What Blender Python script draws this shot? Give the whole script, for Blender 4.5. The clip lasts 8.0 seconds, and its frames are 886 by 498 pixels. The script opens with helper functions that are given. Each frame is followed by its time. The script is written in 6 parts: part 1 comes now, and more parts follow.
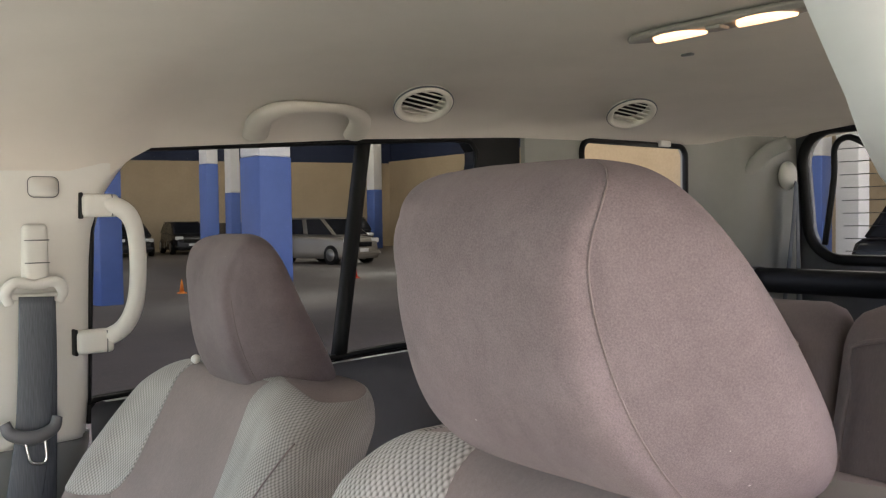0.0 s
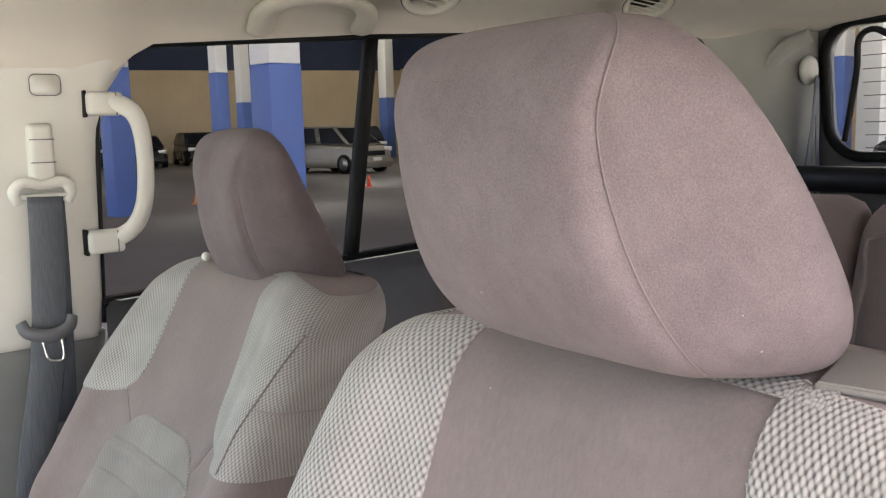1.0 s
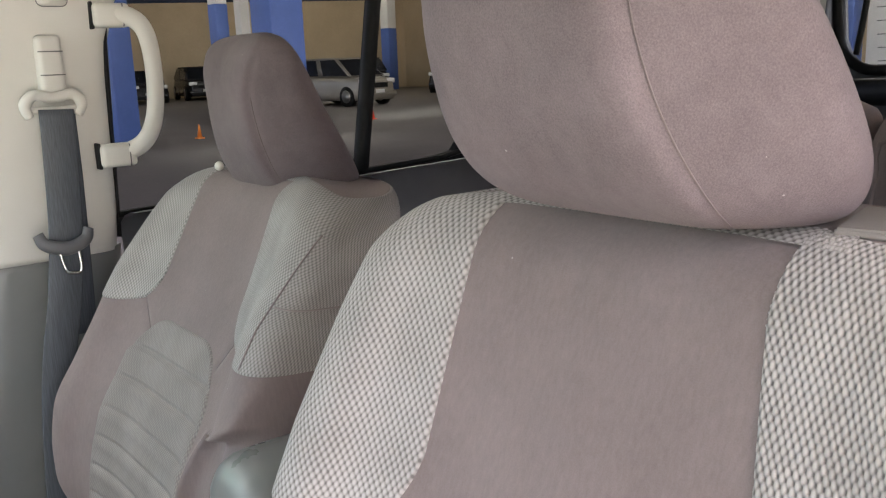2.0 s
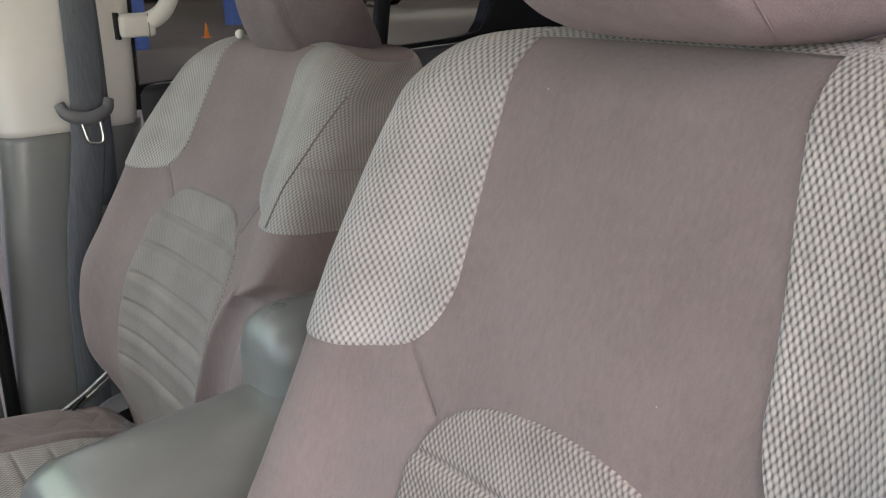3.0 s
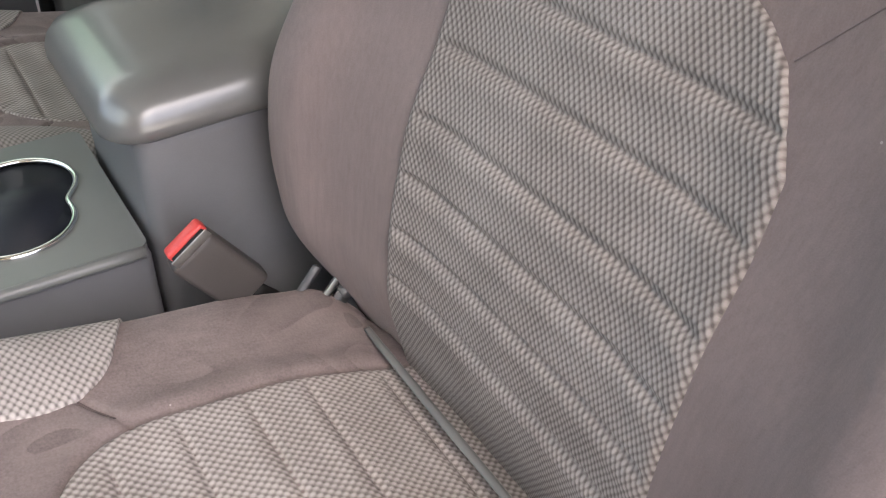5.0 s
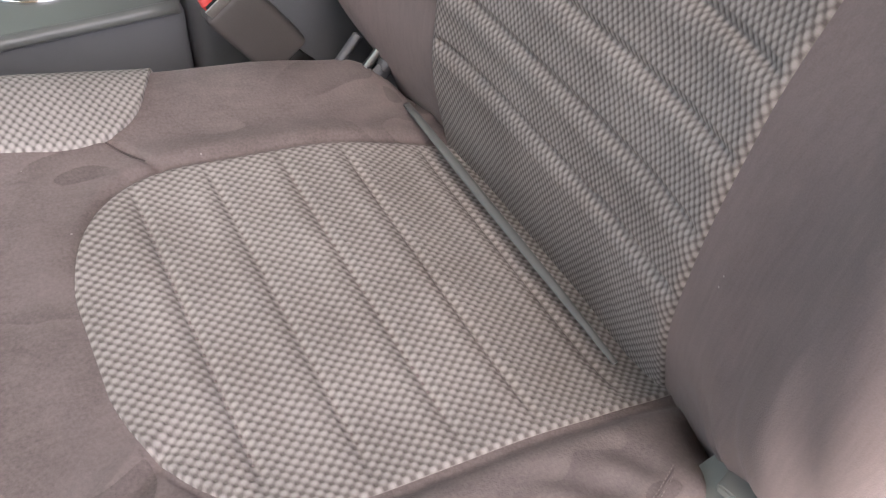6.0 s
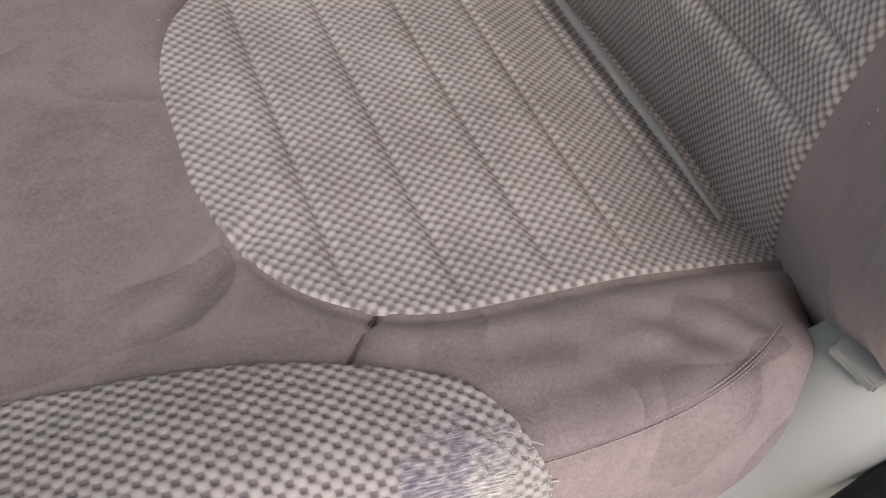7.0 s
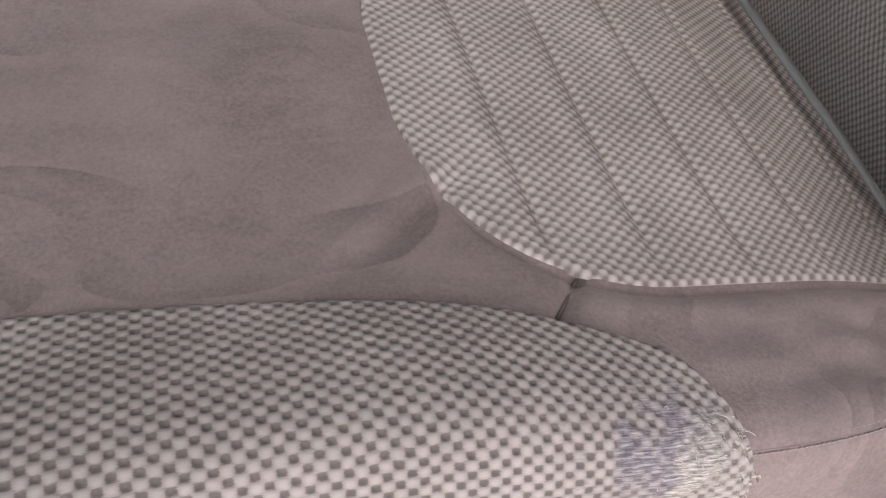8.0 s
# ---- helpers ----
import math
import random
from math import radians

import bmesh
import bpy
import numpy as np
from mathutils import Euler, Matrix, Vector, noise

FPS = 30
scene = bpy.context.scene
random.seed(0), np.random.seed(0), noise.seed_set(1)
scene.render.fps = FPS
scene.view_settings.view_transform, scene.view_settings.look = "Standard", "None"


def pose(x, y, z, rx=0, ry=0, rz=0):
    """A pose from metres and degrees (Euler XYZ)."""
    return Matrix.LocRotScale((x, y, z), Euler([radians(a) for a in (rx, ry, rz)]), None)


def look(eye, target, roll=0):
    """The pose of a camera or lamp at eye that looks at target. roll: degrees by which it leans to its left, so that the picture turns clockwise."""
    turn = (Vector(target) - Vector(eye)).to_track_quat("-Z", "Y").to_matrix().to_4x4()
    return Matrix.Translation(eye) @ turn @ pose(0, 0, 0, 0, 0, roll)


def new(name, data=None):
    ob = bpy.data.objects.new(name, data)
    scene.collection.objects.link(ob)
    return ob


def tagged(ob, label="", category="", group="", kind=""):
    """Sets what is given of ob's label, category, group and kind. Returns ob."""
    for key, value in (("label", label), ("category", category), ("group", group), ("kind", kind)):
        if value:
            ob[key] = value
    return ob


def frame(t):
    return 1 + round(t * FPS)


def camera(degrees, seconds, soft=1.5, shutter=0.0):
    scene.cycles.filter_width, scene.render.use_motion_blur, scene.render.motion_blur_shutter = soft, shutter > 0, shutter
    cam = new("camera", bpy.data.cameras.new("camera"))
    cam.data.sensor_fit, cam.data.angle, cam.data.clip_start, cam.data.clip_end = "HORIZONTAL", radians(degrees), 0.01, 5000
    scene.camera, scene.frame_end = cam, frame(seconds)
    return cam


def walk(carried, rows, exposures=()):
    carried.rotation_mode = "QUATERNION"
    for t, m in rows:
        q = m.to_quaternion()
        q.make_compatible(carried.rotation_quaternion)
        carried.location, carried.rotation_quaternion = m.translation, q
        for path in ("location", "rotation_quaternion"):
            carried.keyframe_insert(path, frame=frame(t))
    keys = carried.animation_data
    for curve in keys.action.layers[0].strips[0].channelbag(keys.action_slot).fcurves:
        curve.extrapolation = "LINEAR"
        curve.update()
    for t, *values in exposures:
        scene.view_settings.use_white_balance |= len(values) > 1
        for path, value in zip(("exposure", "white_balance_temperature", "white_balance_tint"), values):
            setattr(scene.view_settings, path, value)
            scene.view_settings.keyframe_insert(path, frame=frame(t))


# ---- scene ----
cam = camera(54.0, 8.0, soft=1.2)
PATH = [
    (0, (-0.211, -0.668, 1.508), (1.059, 0.876, 1.441), -0.8),
    (0.5, (-0.196, -0.659, 1.499), (1.055, 0.892, 1.332), -1.5),
    (1, (-0.198, -0.66, 1.487), (1.032, 0.893, 1.212), -1.5),
    (2.5, (-0.232, -0.667, 1.431), (0.949, 0.865, 0.922), -2.3),
    (3, (-0.244, -0.669, 1.407), (0.902, 0.844, 0.778), -1.7),
    (3.5, (-0.236, -0.659, 1.37), (0.853, 0.831, 0.601), -1.3),
    (4, (-0.239, -0.66, 1.339), (0.793, 0.791, 0.428), -1.0),
    (4.5, (-0.244, -0.662, 1.305), (0.724, 0.734, 0.25), 0.1),
    (5, (-0.243, -0.664, 1.269), (0.647, 0.671, 0.075), 1.5),
    (5.2, (-0.248, -0.665, 1.255), (0.623, 0.639, 0.015), 2.4),
    (6.3, (-0.26, -0.679, 1.188), (0.411, 0.459, -0.313), 4.6),
    (6.5, (-0.263, -0.681, 1.176), (0.37, 0.436, -0.358), 4.9),
    (7, (-0.282, -0.679, 1.149), (0.297, 0.418, -0.42), 7.1),
    (7.5, (-0.311, -0.674, 1.131), (0.233, 0.443, -0.437), 9.6),
    (8, (-0.348, -0.666, 1.115), (0.179, 0.478, -0.439), 12.8),
]
walk(cam, [(t, look(eye, target, roll)) for t, eye, target, roll in PATH], exposures=[(0, 3.96, 6350, 10), (1, 4.22, 6300, 10), (2.5, 3.85, 6300, 10), (3.0, 3.76, 6350, 10), (4.5, 3.56, 6400, 10), (6.5, 3.12, 6300, 10), (8, 2.84, 6350, 10)])

# ---- world, sun, exposure ----
world = bpy.data.worlds.new("world")
scene.world = world
world.use_nodes = True
wn = world.node_tree
sky = wn.nodes.new("ShaderNodeTexSky")
sky.sky_type = "NISHITA"
sky.sun_disc = False
sky.sun_elevation = radians(62)
sky.sun_rotation = radians(200)
sky.air_density, sky.dust_density, sky.ozone_density = 0.4, 6.0, 0.25
wn.links.new(sky.outputs[0], wn.nodes["Background"].inputs[0])
wn.nodes["Background"].inputs[1].default_value = 0.09

sun_data = bpy.data.lights.new("sun", "SUN")
sun_data.energy, sun_data.angle, sun_data.color = 4.5, radians(0.6), (1.0, 0.96, 0.9)
sun = new("sun", sun_data)
sun.matrix_world = look((-1.6, -4.4, 8.8), (0, 0, 0))

# fill lamp added at the passenger's front window, for daylight through its tinted glass
side_data = bpy.data.lights.new("window_fill", "AREA")
side_data.shape, side_data.size, side_data.size_y = "RECTANGLE", 0.85, 0.42
side_data.energy, side_data.color = 0.25, (0.93, 1.0, 0.96)
side = new("window_fill", side_data)
side.matrix_world = look((-0.38, 0.76, 1.42), (-0.22, 0.2, 1.05))

# fill lamp added inside the windscreen, standing in for daylight through its tint
front_data = bpy.data.lights.new("windscreen_fill", "AREA")
front_data.shape, front_data.size, front_data.size_y = "RECTANGLE", 1.2, 0.4
front_data.energy, front_data.color = 0.11, (0.96, 1.0, 0.95)
front = new("windscreen_fill", front_data)
front.matrix_world = look((-0.92, 0.0, 1.36), (0.0, 0.0, 1.12))

# ---- materials ----
def material(name, rough=0.6, metal=0.0, color=(0.5, 0.5, 0.5), spec=0.5):
    m = bpy.data.materials.new(name)
    m.use_nodes = True
    b = m.node_tree.nodes["Principled BSDF"]
    b.inputs["Base Color"].default_value = (*color, 1)
    b.inputs["Roughness"].default_value = rough
    b.inputs["Metallic"].default_value = metal
    b.inputs["Specular IOR Level"].default_value = spec
    return m, m.node_tree, b


def node(tree, kind, **inputs):
    n = tree.nodes.new(kind)
    for key, value in inputs.items():
        n.inputs[key.replace("_", " ")].default_value = value
    return n


def ramp(tree, source, stops):
    r = tree.nodes.new("ShaderNodeValToRGB")
    while len(r.color_ramp.elements) < len(stops):
        r.color_ramp.elements.new(0.5)
    for e, (p, c) in zip(r.color_ramp.elements, stops):
        e.position, e.color = p, (*c, 1)
    tree.links.new(source, r.inputs[0])
    return r


def maths(tree, op, a, b=None):
    n = tree.nodes.new("ShaderNodeMath")
    n.operation = op
    for i, v in enumerate((a, b)):
        if v is None:
            continue
        if isinstance(v, (int, float)):
            n.inputs[i].default_value = v
        else:
            tree.links.new(v, n.inputs[i])
    return n.outputs[0]


def grained(name, dark, light, rough=0.6, spec=0.4, big=9.0, fine=900.0, bump=0.15, fine_share=0.35, stops=(0.33, 0.67), brushed=0.0, metal=0.0, sheen=0.0, rough_var=0.08, dist=0.0006, lint=0.0, nap=0.0, streak=0.0):
    """A surface whose colour wanders between two tones at two scales, with fine relief."""
    m, t, b = material(name, rough, metal, light, spec)
    co = t.nodes.new("ShaderNodeTexCoord")
    n1 = node(t, "ShaderNodeTexNoise", Scale=big, Detail=5.0, Roughness=0.6)
    n2 = node(t, "ShaderNodeTexNoise", Scale=fine, Detail=3.0, Roughness=0.6)
    for n in (n1, n2):
        t.links.new(co.outputs["Object"], n.inputs["Vector"])
    f = maths(t, "ADD", maths(t, "MULTIPLY", n1.outputs[0], 1.0 - fine_share), maths(t, "MULTIPLY", n2.outputs[0], fine_share))
    if brushed:
        mp = t.nodes.new("ShaderNodeMapping")
        mp.inputs["Rotation"].default_value = (0.3, 0.4, 0.7)
        mp.inputs["Scale"].default_value = (1.0, 3.0, 1.8)
        t.links.new(co.outputs["Object"], mp.inputs[0])
        n3 = node(t, "ShaderNodeTexNoise", Scale=24.0, Detail=6.0, Roughness=0.65, Distortion=1.2)
        t.links.new(mp.outputs[0], n3.inputs["Vector"])
        n4 = node(t, "ShaderNodeTexNoise", Scale=420.0, Detail=4.0, Roughness=0.75)
        t.links.new(mp.outputs[0], n4.inputs["Vector"])
        f = maths(t, "ADD", maths(t, "MULTIPLY", f, 1.0 - brushed), maths(t, "MULTIPLY", maths(t, "ADD", maths(t, "MULTIPLY", n3.outputs[0], 0.6), maths(t, "MULTIPLY", n4.outputs[0], 0.4)), brushed))
    if streak:
        # fine upright ribs of the knit
        mp = t.nodes.new("ShaderNodeMapping")
        mp.inputs["Scale"].default_value = (1.0, 1.0, 0.07)
        t.links.new(co.outputs["Object"], mp.inputs[0])
        n7 = node(t, "ShaderNodeTexNoise", Scale=330.0, Detail=3.0, Roughness=0.6)
        t.links.new(mp.outputs[0], n7.inputs["Vector"])
        f = maths(t, "ADD", maths(t, "MULTIPLY", f, 1.0 - streak), maths(t, "MULTIPLY", n7.outputs[0], streak))
    r = ramp(t, f, [(stops[0], dark), (stops[1], light)])
    tone = r.outputs[0]
    if nap:
        # pile stroked one way or the other: patches with one crisp and one soft edge
        n5 = node(t, "ShaderNodeTexNoise", Scale=9.0, Detail=1.5, Roughness=0.45, Distortion=0.9)
        t.links.new(co.outputs["Object"], n5.inputs["Vector"])
        n6 = node(t, "ShaderNodeTexNoise", Scale=14.0, Detail=2.0)
        t.links.new(co.outputs["Object"], n6.inputs["Vector"])
        saw = maths(t, "FRACT", maths(t, "MULTIPLY", n5.outputs[0], 7.0))
        crisp = node(t, "ShaderNodeMapRange", From_Min=0.0, From_Max=0.06)
        t.links.new(saw, crisp.inputs[0])
        gate = node(t, "ShaderNodeMapRange", From_Min=0.42, From_Max=0.62)
        t.links.new(n6.outputs[0], gate.inputs[0])
        stroke = maths(t, "MULTIPLY", maths(t, "MULTIPLY", maths(t, "SUBTRACT", crisp.outputs[0], saw), gate.outputs[0]), nap)
        stroked = t.nodes.new("ShaderNodeMix")
        stroked.data_type, stroked.blend_type = "RGBA", "MIX"
        t.links.new(stroke, stroked.inputs[0])
        t.links.new(tone, stroked.inputs[6])
        stroked.inputs[7].default_value = (*light, 1)
        darker = maths(t, "SUBTRACT", 1.0, maths(t, "MULTIPLY", maths(t, "MULTIPLY", saw, gate.outputs[0]), nap * 0.5))
        shade = t.nodes.new("ShaderNodeMix")
        shade.data_type, shade.blend_type = "RGBA", "MULTIPLY"
        shade.inputs[0].default_value = 1.0
        t.links.new(stroked.outputs[2], shade.inputs[6])
        t.links.new(darker, shade.inputs[7])
        tone = shade.outputs[2]
    if lint:
        # scattered pale specks of lint, half a millimetre across
        cells = t.nodes.new("ShaderNodeTexVoronoi")
        cells.inputs["Scale"].default_value = 70.0
        t.links.new(co.outputs["Object"], cells.inputs["Vector"])
        hue = t.nodes.new("ShaderNodeSeparateColor")
        t.links.new(cells.outputs["Color"], hue.inputs[0])
        speck = maths(t, "MULTIPLY", maths(t, "LESS_THAN", cells.outputs["Distance"], 0.045), maths(t, "GREATER_THAN", hue.outputs[0], 1.0 - lint))
        mixed = t.nodes.new("ShaderNodeMix")
        mixed.data_type = "RGBA"
        t.links.new(maths(t, "MULTIPLY", speck, 0.55), mixed.inputs[0])
        t.links.new(tone, mixed.inputs[6])
        mixed.inputs[7].default_value = (0.5, 0.46, 0.44, 1)
        tone = mixed.outputs[2]
    t.links.new(tone, b.inputs["Base Color"])
    bp = node(t, "ShaderNodeBump", Strength=bump, Distance=dist)
    t.links.new(n2.outputs[0], bp.inputs["Height"])
    t.links.new(bp.outputs[0], b.inputs["Normal"])
    t.links.new(maths(t, "ADD", maths(t, "MULTIPLY", n1.outputs[0], rough_var * 2), rough - rough_var), b.inputs["Roughness"])
    if sheen:
        b.inputs["Sheen Weight"].default_value = sheen
        b.inputs["Sheen Roughness"].default_value = 0.45
        b.inputs["Sheen Tint"].default_value = (0.92, 0.80, 0.78, 1)
    return m


def woven(name, a, b_, dark, mid, light, hole=0.22, soft=0.2, wide=0.35, skew=0.0, bump=0.5, dist=0.0008, worn=None, slub=0.22):
    """Spacer mesh cloth: a lattice of threads round staggered holes of pitch a by b_ metres, over a UV map in metres."""
    m, t, b = material(name, 0.75, 0.0, light, 0.3)
    uv = t.nodes.new("ShaderNodeUVMap")
    uv.uv_map = "UVMap"
    wob = node(t, "ShaderNodeTexNoise", Scale=90.0, Detail=2.0)
    t.links.new(uv.outputs[0], wob.inputs["Vector"])
    sep = t.nodes.new("ShaderNodeSeparateXYZ")
    t.links.new(uv.outputs[0], sep.inputs[0])
    jig = maths(t, "MULTIPLY", maths(t, "SUBTRACT", wob.outputs[0], 0.5), 0.0014)
    x = maths(t, "MULTIPLY", maths(t, "ADD", sep.outputs[0], jig), 2 * math.pi / a)
    y = maths(t, "MULTIPLY", maths(t, "ADD", sep.outputs[1], jig), 2 * math.pi / b_)
    ways = []
    for op, share in (("ADD", 0.25 * (1 - skew)), ("SUBTRACT", 0.25 * (1 + skew))):
        p = maths(t, op, x, y)
        p = maths(t, "SUBTRACT", p, maths(t, "MULTIPLY", maths(t, "SINE", p), wide))
        ways.append(maths(t, "MULTIPLY", maths(t, "COSINE", p), share))
    h2 = maths(t, "ADD", maths(t, "ADD", ways[0], ways[1]), 0.5)
    # single filaments, drawn out along both thread directions
    fil = []
    for turn in (35, -35):
        mp = t.nodes.new("ShaderNodeMapping")
        mp.inputs["Rotation"].default_value = (0, 0, radians(turn))
        mp.inputs["Scale"].default_value = (1.0, 5.0, 1.0)
        t.links.new(uv.outputs[0], mp.inputs[0])
        n = node(t, "ShaderNodeTexNoise", Scale=520.0, Detail=3.0, Roughness=0.7)
        t.links.new(mp.outputs[0], n.inputs["Vector"])
        fil.append(n.outputs[0])
    thread = maths(t, "SUBTRACT", maths(t, "MULTIPLY", maths(t, "ADD", *fil), 0.5), 0.5)
    h3 = maths(t, "ADD", h2, maths(t, "MULTIPLY", thread, slub * 2))
    soil = node(t, "ShaderNodeTexNoise", Scale=14.0, Detail=5.0)
    t.links.new(uv.outputs[0], soil.inputs["Vector"])
    h3 = maths(t, "ADD", h3, maths(t, "MULTIPLY", maths(t, "SUBTRACT", soil.outputs[0], 0.5), 0.3))
    r = ramp(t, h3, [(hole - soft / 2, dark), (hole + soft / 2, mid), (0.95, light)])
    mix = t.nodes.new("ShaderNodeMix")
    mix.data_type, mix.blend_type = "RGBA", "MULTIPLY"
    mix.inputs[0].default_value = 1.0
    t.links.new(r.outputs[0], mix.inputs[6])
    t.links.new(ramp(t, soil.outputs[0], [(0.3, (0.84, 0.83, 0.82)), (0.7, (1, 1, 1))]).outputs[0], mix.inputs[7])
    color, height = mix.outputs[2], maths(t, "ADD", h2, maths(t, "MULTIPLY", thread, 0.5))
    if worn:
        # a worn, fraying spot: knots flattened, pale loose threads and a bluish core
        wx, wy, wr = worn
        dx = maths(t, "MULTIPLY", maths(t, "SUBTRACT", sep.outputs[0], wx), 1.0)
        dy = maths(t, "MULTIPLY", maths(t, "SUBTRACT", sep.outputs[1], wy), 1.3)
        d = maths(t, "SQRT", maths(t, "ADD", maths(t, "MULTIPLY", dx, dx), maths(t, "MULTIPLY", dy, dy)))
        ragged = node(t, "ShaderNodeTexNoise", Scale=95.0, Detail=4.0)
        t.links.new(uv.outputs[0], ragged.inputs["Vector"])
        d = maths(t, "ADD", d, maths(t, "MULTIPLY", maths(t, "SUBTRACT", ragged.outputs[0], 0.5), wr * 3.0))
        st = t.nodes.new("ShaderNodeMapping")
        st.inputs["Rotation"].default_value = (0, 0, radians(18))
        st.inputs["Scale"].default_value = (1.0, 9.0, 1.0)
        t.links.new(uv.outputs[0], st.inputs[0])
        fray = node(t, "ShaderNodeTexNoise", Scale=130.0, Detail=4.0, Roughness=0.7)
        t.links.new(st.outputs[0], fray.inputs["Vector"])
        d = maths(t, "ADD", d, maths(t, "MULTIPLY", maths(t, "SUBTRACT", fray.outputs[0], 0.5), wr * 1.6))
        mask = node(t, "ShaderNodeMapRange", From_Min=wr * 1.1, From_Max=wr * 0.35)
        t.links.new(d, mask.inputs[0])
        tone = node(t, "ShaderNodeTexNoise", Scale=55.0, Detail=2.0)
        t.links.new(uv.outputs[0], tone.inputs["Vector"])
        blue = ramp(t, fray.outputs[0], [(0.40, (0.07, 0.065, 0.085)), (0.52, (0.17, 0.158, 0.19)), (0.66, (0.42, 0.40, 0.40))])
        pale = ramp(t, fray.outputs[0], [(0.38, (0.10, 0.095, 0.09)), (0.5, (0.30, 0.29, 0.265)), (0.62, (0.66, 0.635, 0.57))])
        edge = maths(t, "ADD", maths(t, "MULTIPLY", maths(t, "ADD", sep.outputs[1], maths(t, "SUBTRACT", sep.outputs[0], wx)), 16.0), tone.outputs[0])
        wornc = t.nodes.new("ShaderNodeMix")
        wornc.data_type = "RGBA"
        t.links.new(ramp(t, edge, [(0.48, (0, 0, 0)), (0.66, (1, 1, 1))]).outputs[0], wornc.inputs[0])
        t.links.new(blue.outputs[0], wornc.inputs[6])
        t.links.new(pale.outputs[0], wornc.inputs[7])
        mx = t.nodes.new("ShaderNodeMix")
        mx.data_type = "RGBA"
        t.links.new(maths(t, "MULTIPLY", mask.outputs[0], 0.8), mx.inputs[0])
        t.links.new(color, mx.inputs[6])
        t.links.new(wornc.outputs[2], mx.inputs[7])
        mh = t.nodes.new("ShaderNodeMix")
        t.links.new(mask.outputs[0], mh.inputs[0])
        t.links.new(height, mh.inputs[2])
        t.links.new(fray.outputs[0], mh.inputs[3])
        color, height = mx.outputs[2], mh.outputs[0]
    t.links.new(color, b.inputs["Base Color"])
    bp = node(t, "ShaderNodeBump", Strength=bump, Distance=dist)
    t.links.new(height, bp.inputs["Height"])
    t.links.new(bp.outputs[0], b.inputs["Normal"])
    return m


SUEDE = grained("taupe_suede", (0.170, 0.138, 0.133), (0.246, 0.200, 0.194), rough=0.9, spec=0.15, big=9, fine=1100, bump=0.4, fine_share=0.4, sheen=0.2, stops=(0.35, 0.65), brushed=0.12, lint=0.12, streak=0.25)
SUEDE_SAT_ON = grained("taupe_suede_sat_on", (0.120, 0.098, 0.095), (0.262, 0.217, 0.210), rough=0.9, spec=0.15, big=20, fine=560, bump=0.6, fine_share=0.5, sheen=0.25, stops=(0.34, 0.66), brushed=0.32, lint=0.15, nap=0.40)
VELOUR = grained("taupe_velour", (0.104, 0.084, 0.088), (0.204, 0.167, 0.174), rough=0.9, spec=0.15, big=12, fine=1100, bump=0.6, fine_share=0.5, sheen=0.1, stops=(0.35, 0.65), brushed=0.28, lint=0.2)
WEAVE_BOLSTER = (0.0054, 0.0070, 0.0)
WEAVE_WORN = (0.0072, 0.0055, 0.0)
WEAVE_PANEL = (0.0043, 0.0066, 0.12)
WEAVE_CUSHION = (0.0057, 0.0069, 0.0)
BOLSTER_MESH = woven("bolster_mesh_cloth", *WEAVE_BOLSTER[:2], (0.175, 0.159, 0.152), (0.34, 0.315, 0.303), (0.51, 0.476, 0.460), hole=0.33, soft=0.34)
WORN_MESH = woven("bolster_mesh_cloth_worn", *WEAVE_WORN[:2], (0.14, 0.124, 0.118), (0.275, 0.250, 0.240), (0.37, 0.341, 0.329), hole=0.41, soft=0.18, wide=0.15, slub=0.4, worn=(-0.206, -0.001, 0.029))
PANEL_CLOTH = woven("panel_cloth", *WEAVE_PANEL[:2], (0.136, 0.117, 0.110), (0.238, 0.211, 0.199), (0.395, 0.359, 0.341), hole=0.34, soft=0.36, skew=0.15, slub=0.34)
SEAT_PANEL_CLOTH = woven("seat_panel_cloth", *WEAVE_CUSHION[:2], (0.185, 0.164, 0.155), (0.31, 0.281, 0.268), (0.49, 0.454, 0.437), hole=0.35, soft=0.3, wide=0.2, slub=0.4)
# same cloths with less contrast, to keep the farther seat from shimmering
SOFT_MESH = woven("bolster_mesh_cloth_muted", *WEAVE_BOLSTER[:2], (0.20, 0.186, 0.178), (0.31, 0.289, 0.277), (0.43, 0.404, 0.389), hole=0.33, soft=0.36)
SOFT_PANEL = woven("panel_cloth_muted", *WEAVE_PANEL[:2], (0.19, 0.168, 0.158), (0.235, 0.210, 0.198), (0.30, 0.270, 0.256), hole=0.33, soft=0.36, skew=0.12, slub=0.2)
STITCH = grained("pale_stitching", (0.22, 0.18, 0.175), (0.32, 0.265, 0.26), rough=0.8, fine=2500)
FRAY = grained("frayed_thread", (0.30, 0.285, 0.265), (0.56, 0.53, 0.49), rough=0.8, fine=700)
DARK_SEAM = grained("dark_seam_thread", (0.075, 0.060, 0.060), (0.12, 0.097, 0.095), rough=0.8, fine=2500)
SEAM = grained("seam_thread", (0.13, 0.105, 0.104), (0.21, 0.172, 0.168), rough=0.8, fine=2500)
CONSOLE = grained("charcoal_vinyl", (0.125, 0.126, 0.124), (0.152, 0.153, 0.151), rough=0.37, spec=0.45, big=20, fine=1600, bump=0.12, rough_var=0.05)
for shiny in (CONSOLE,):
    shiny.node_tree.nodes["Principled BSDF"].inputs["Coat Weight"].default_value = 0.8
    shiny.node_tree.nodes["Principled BSDF"].inputs["Coat Roughness"].default_value = 0.22
    shiny.node_tree.nodes["Principled BSDF"].inputs["Coat IOR"].default_value = 1.8
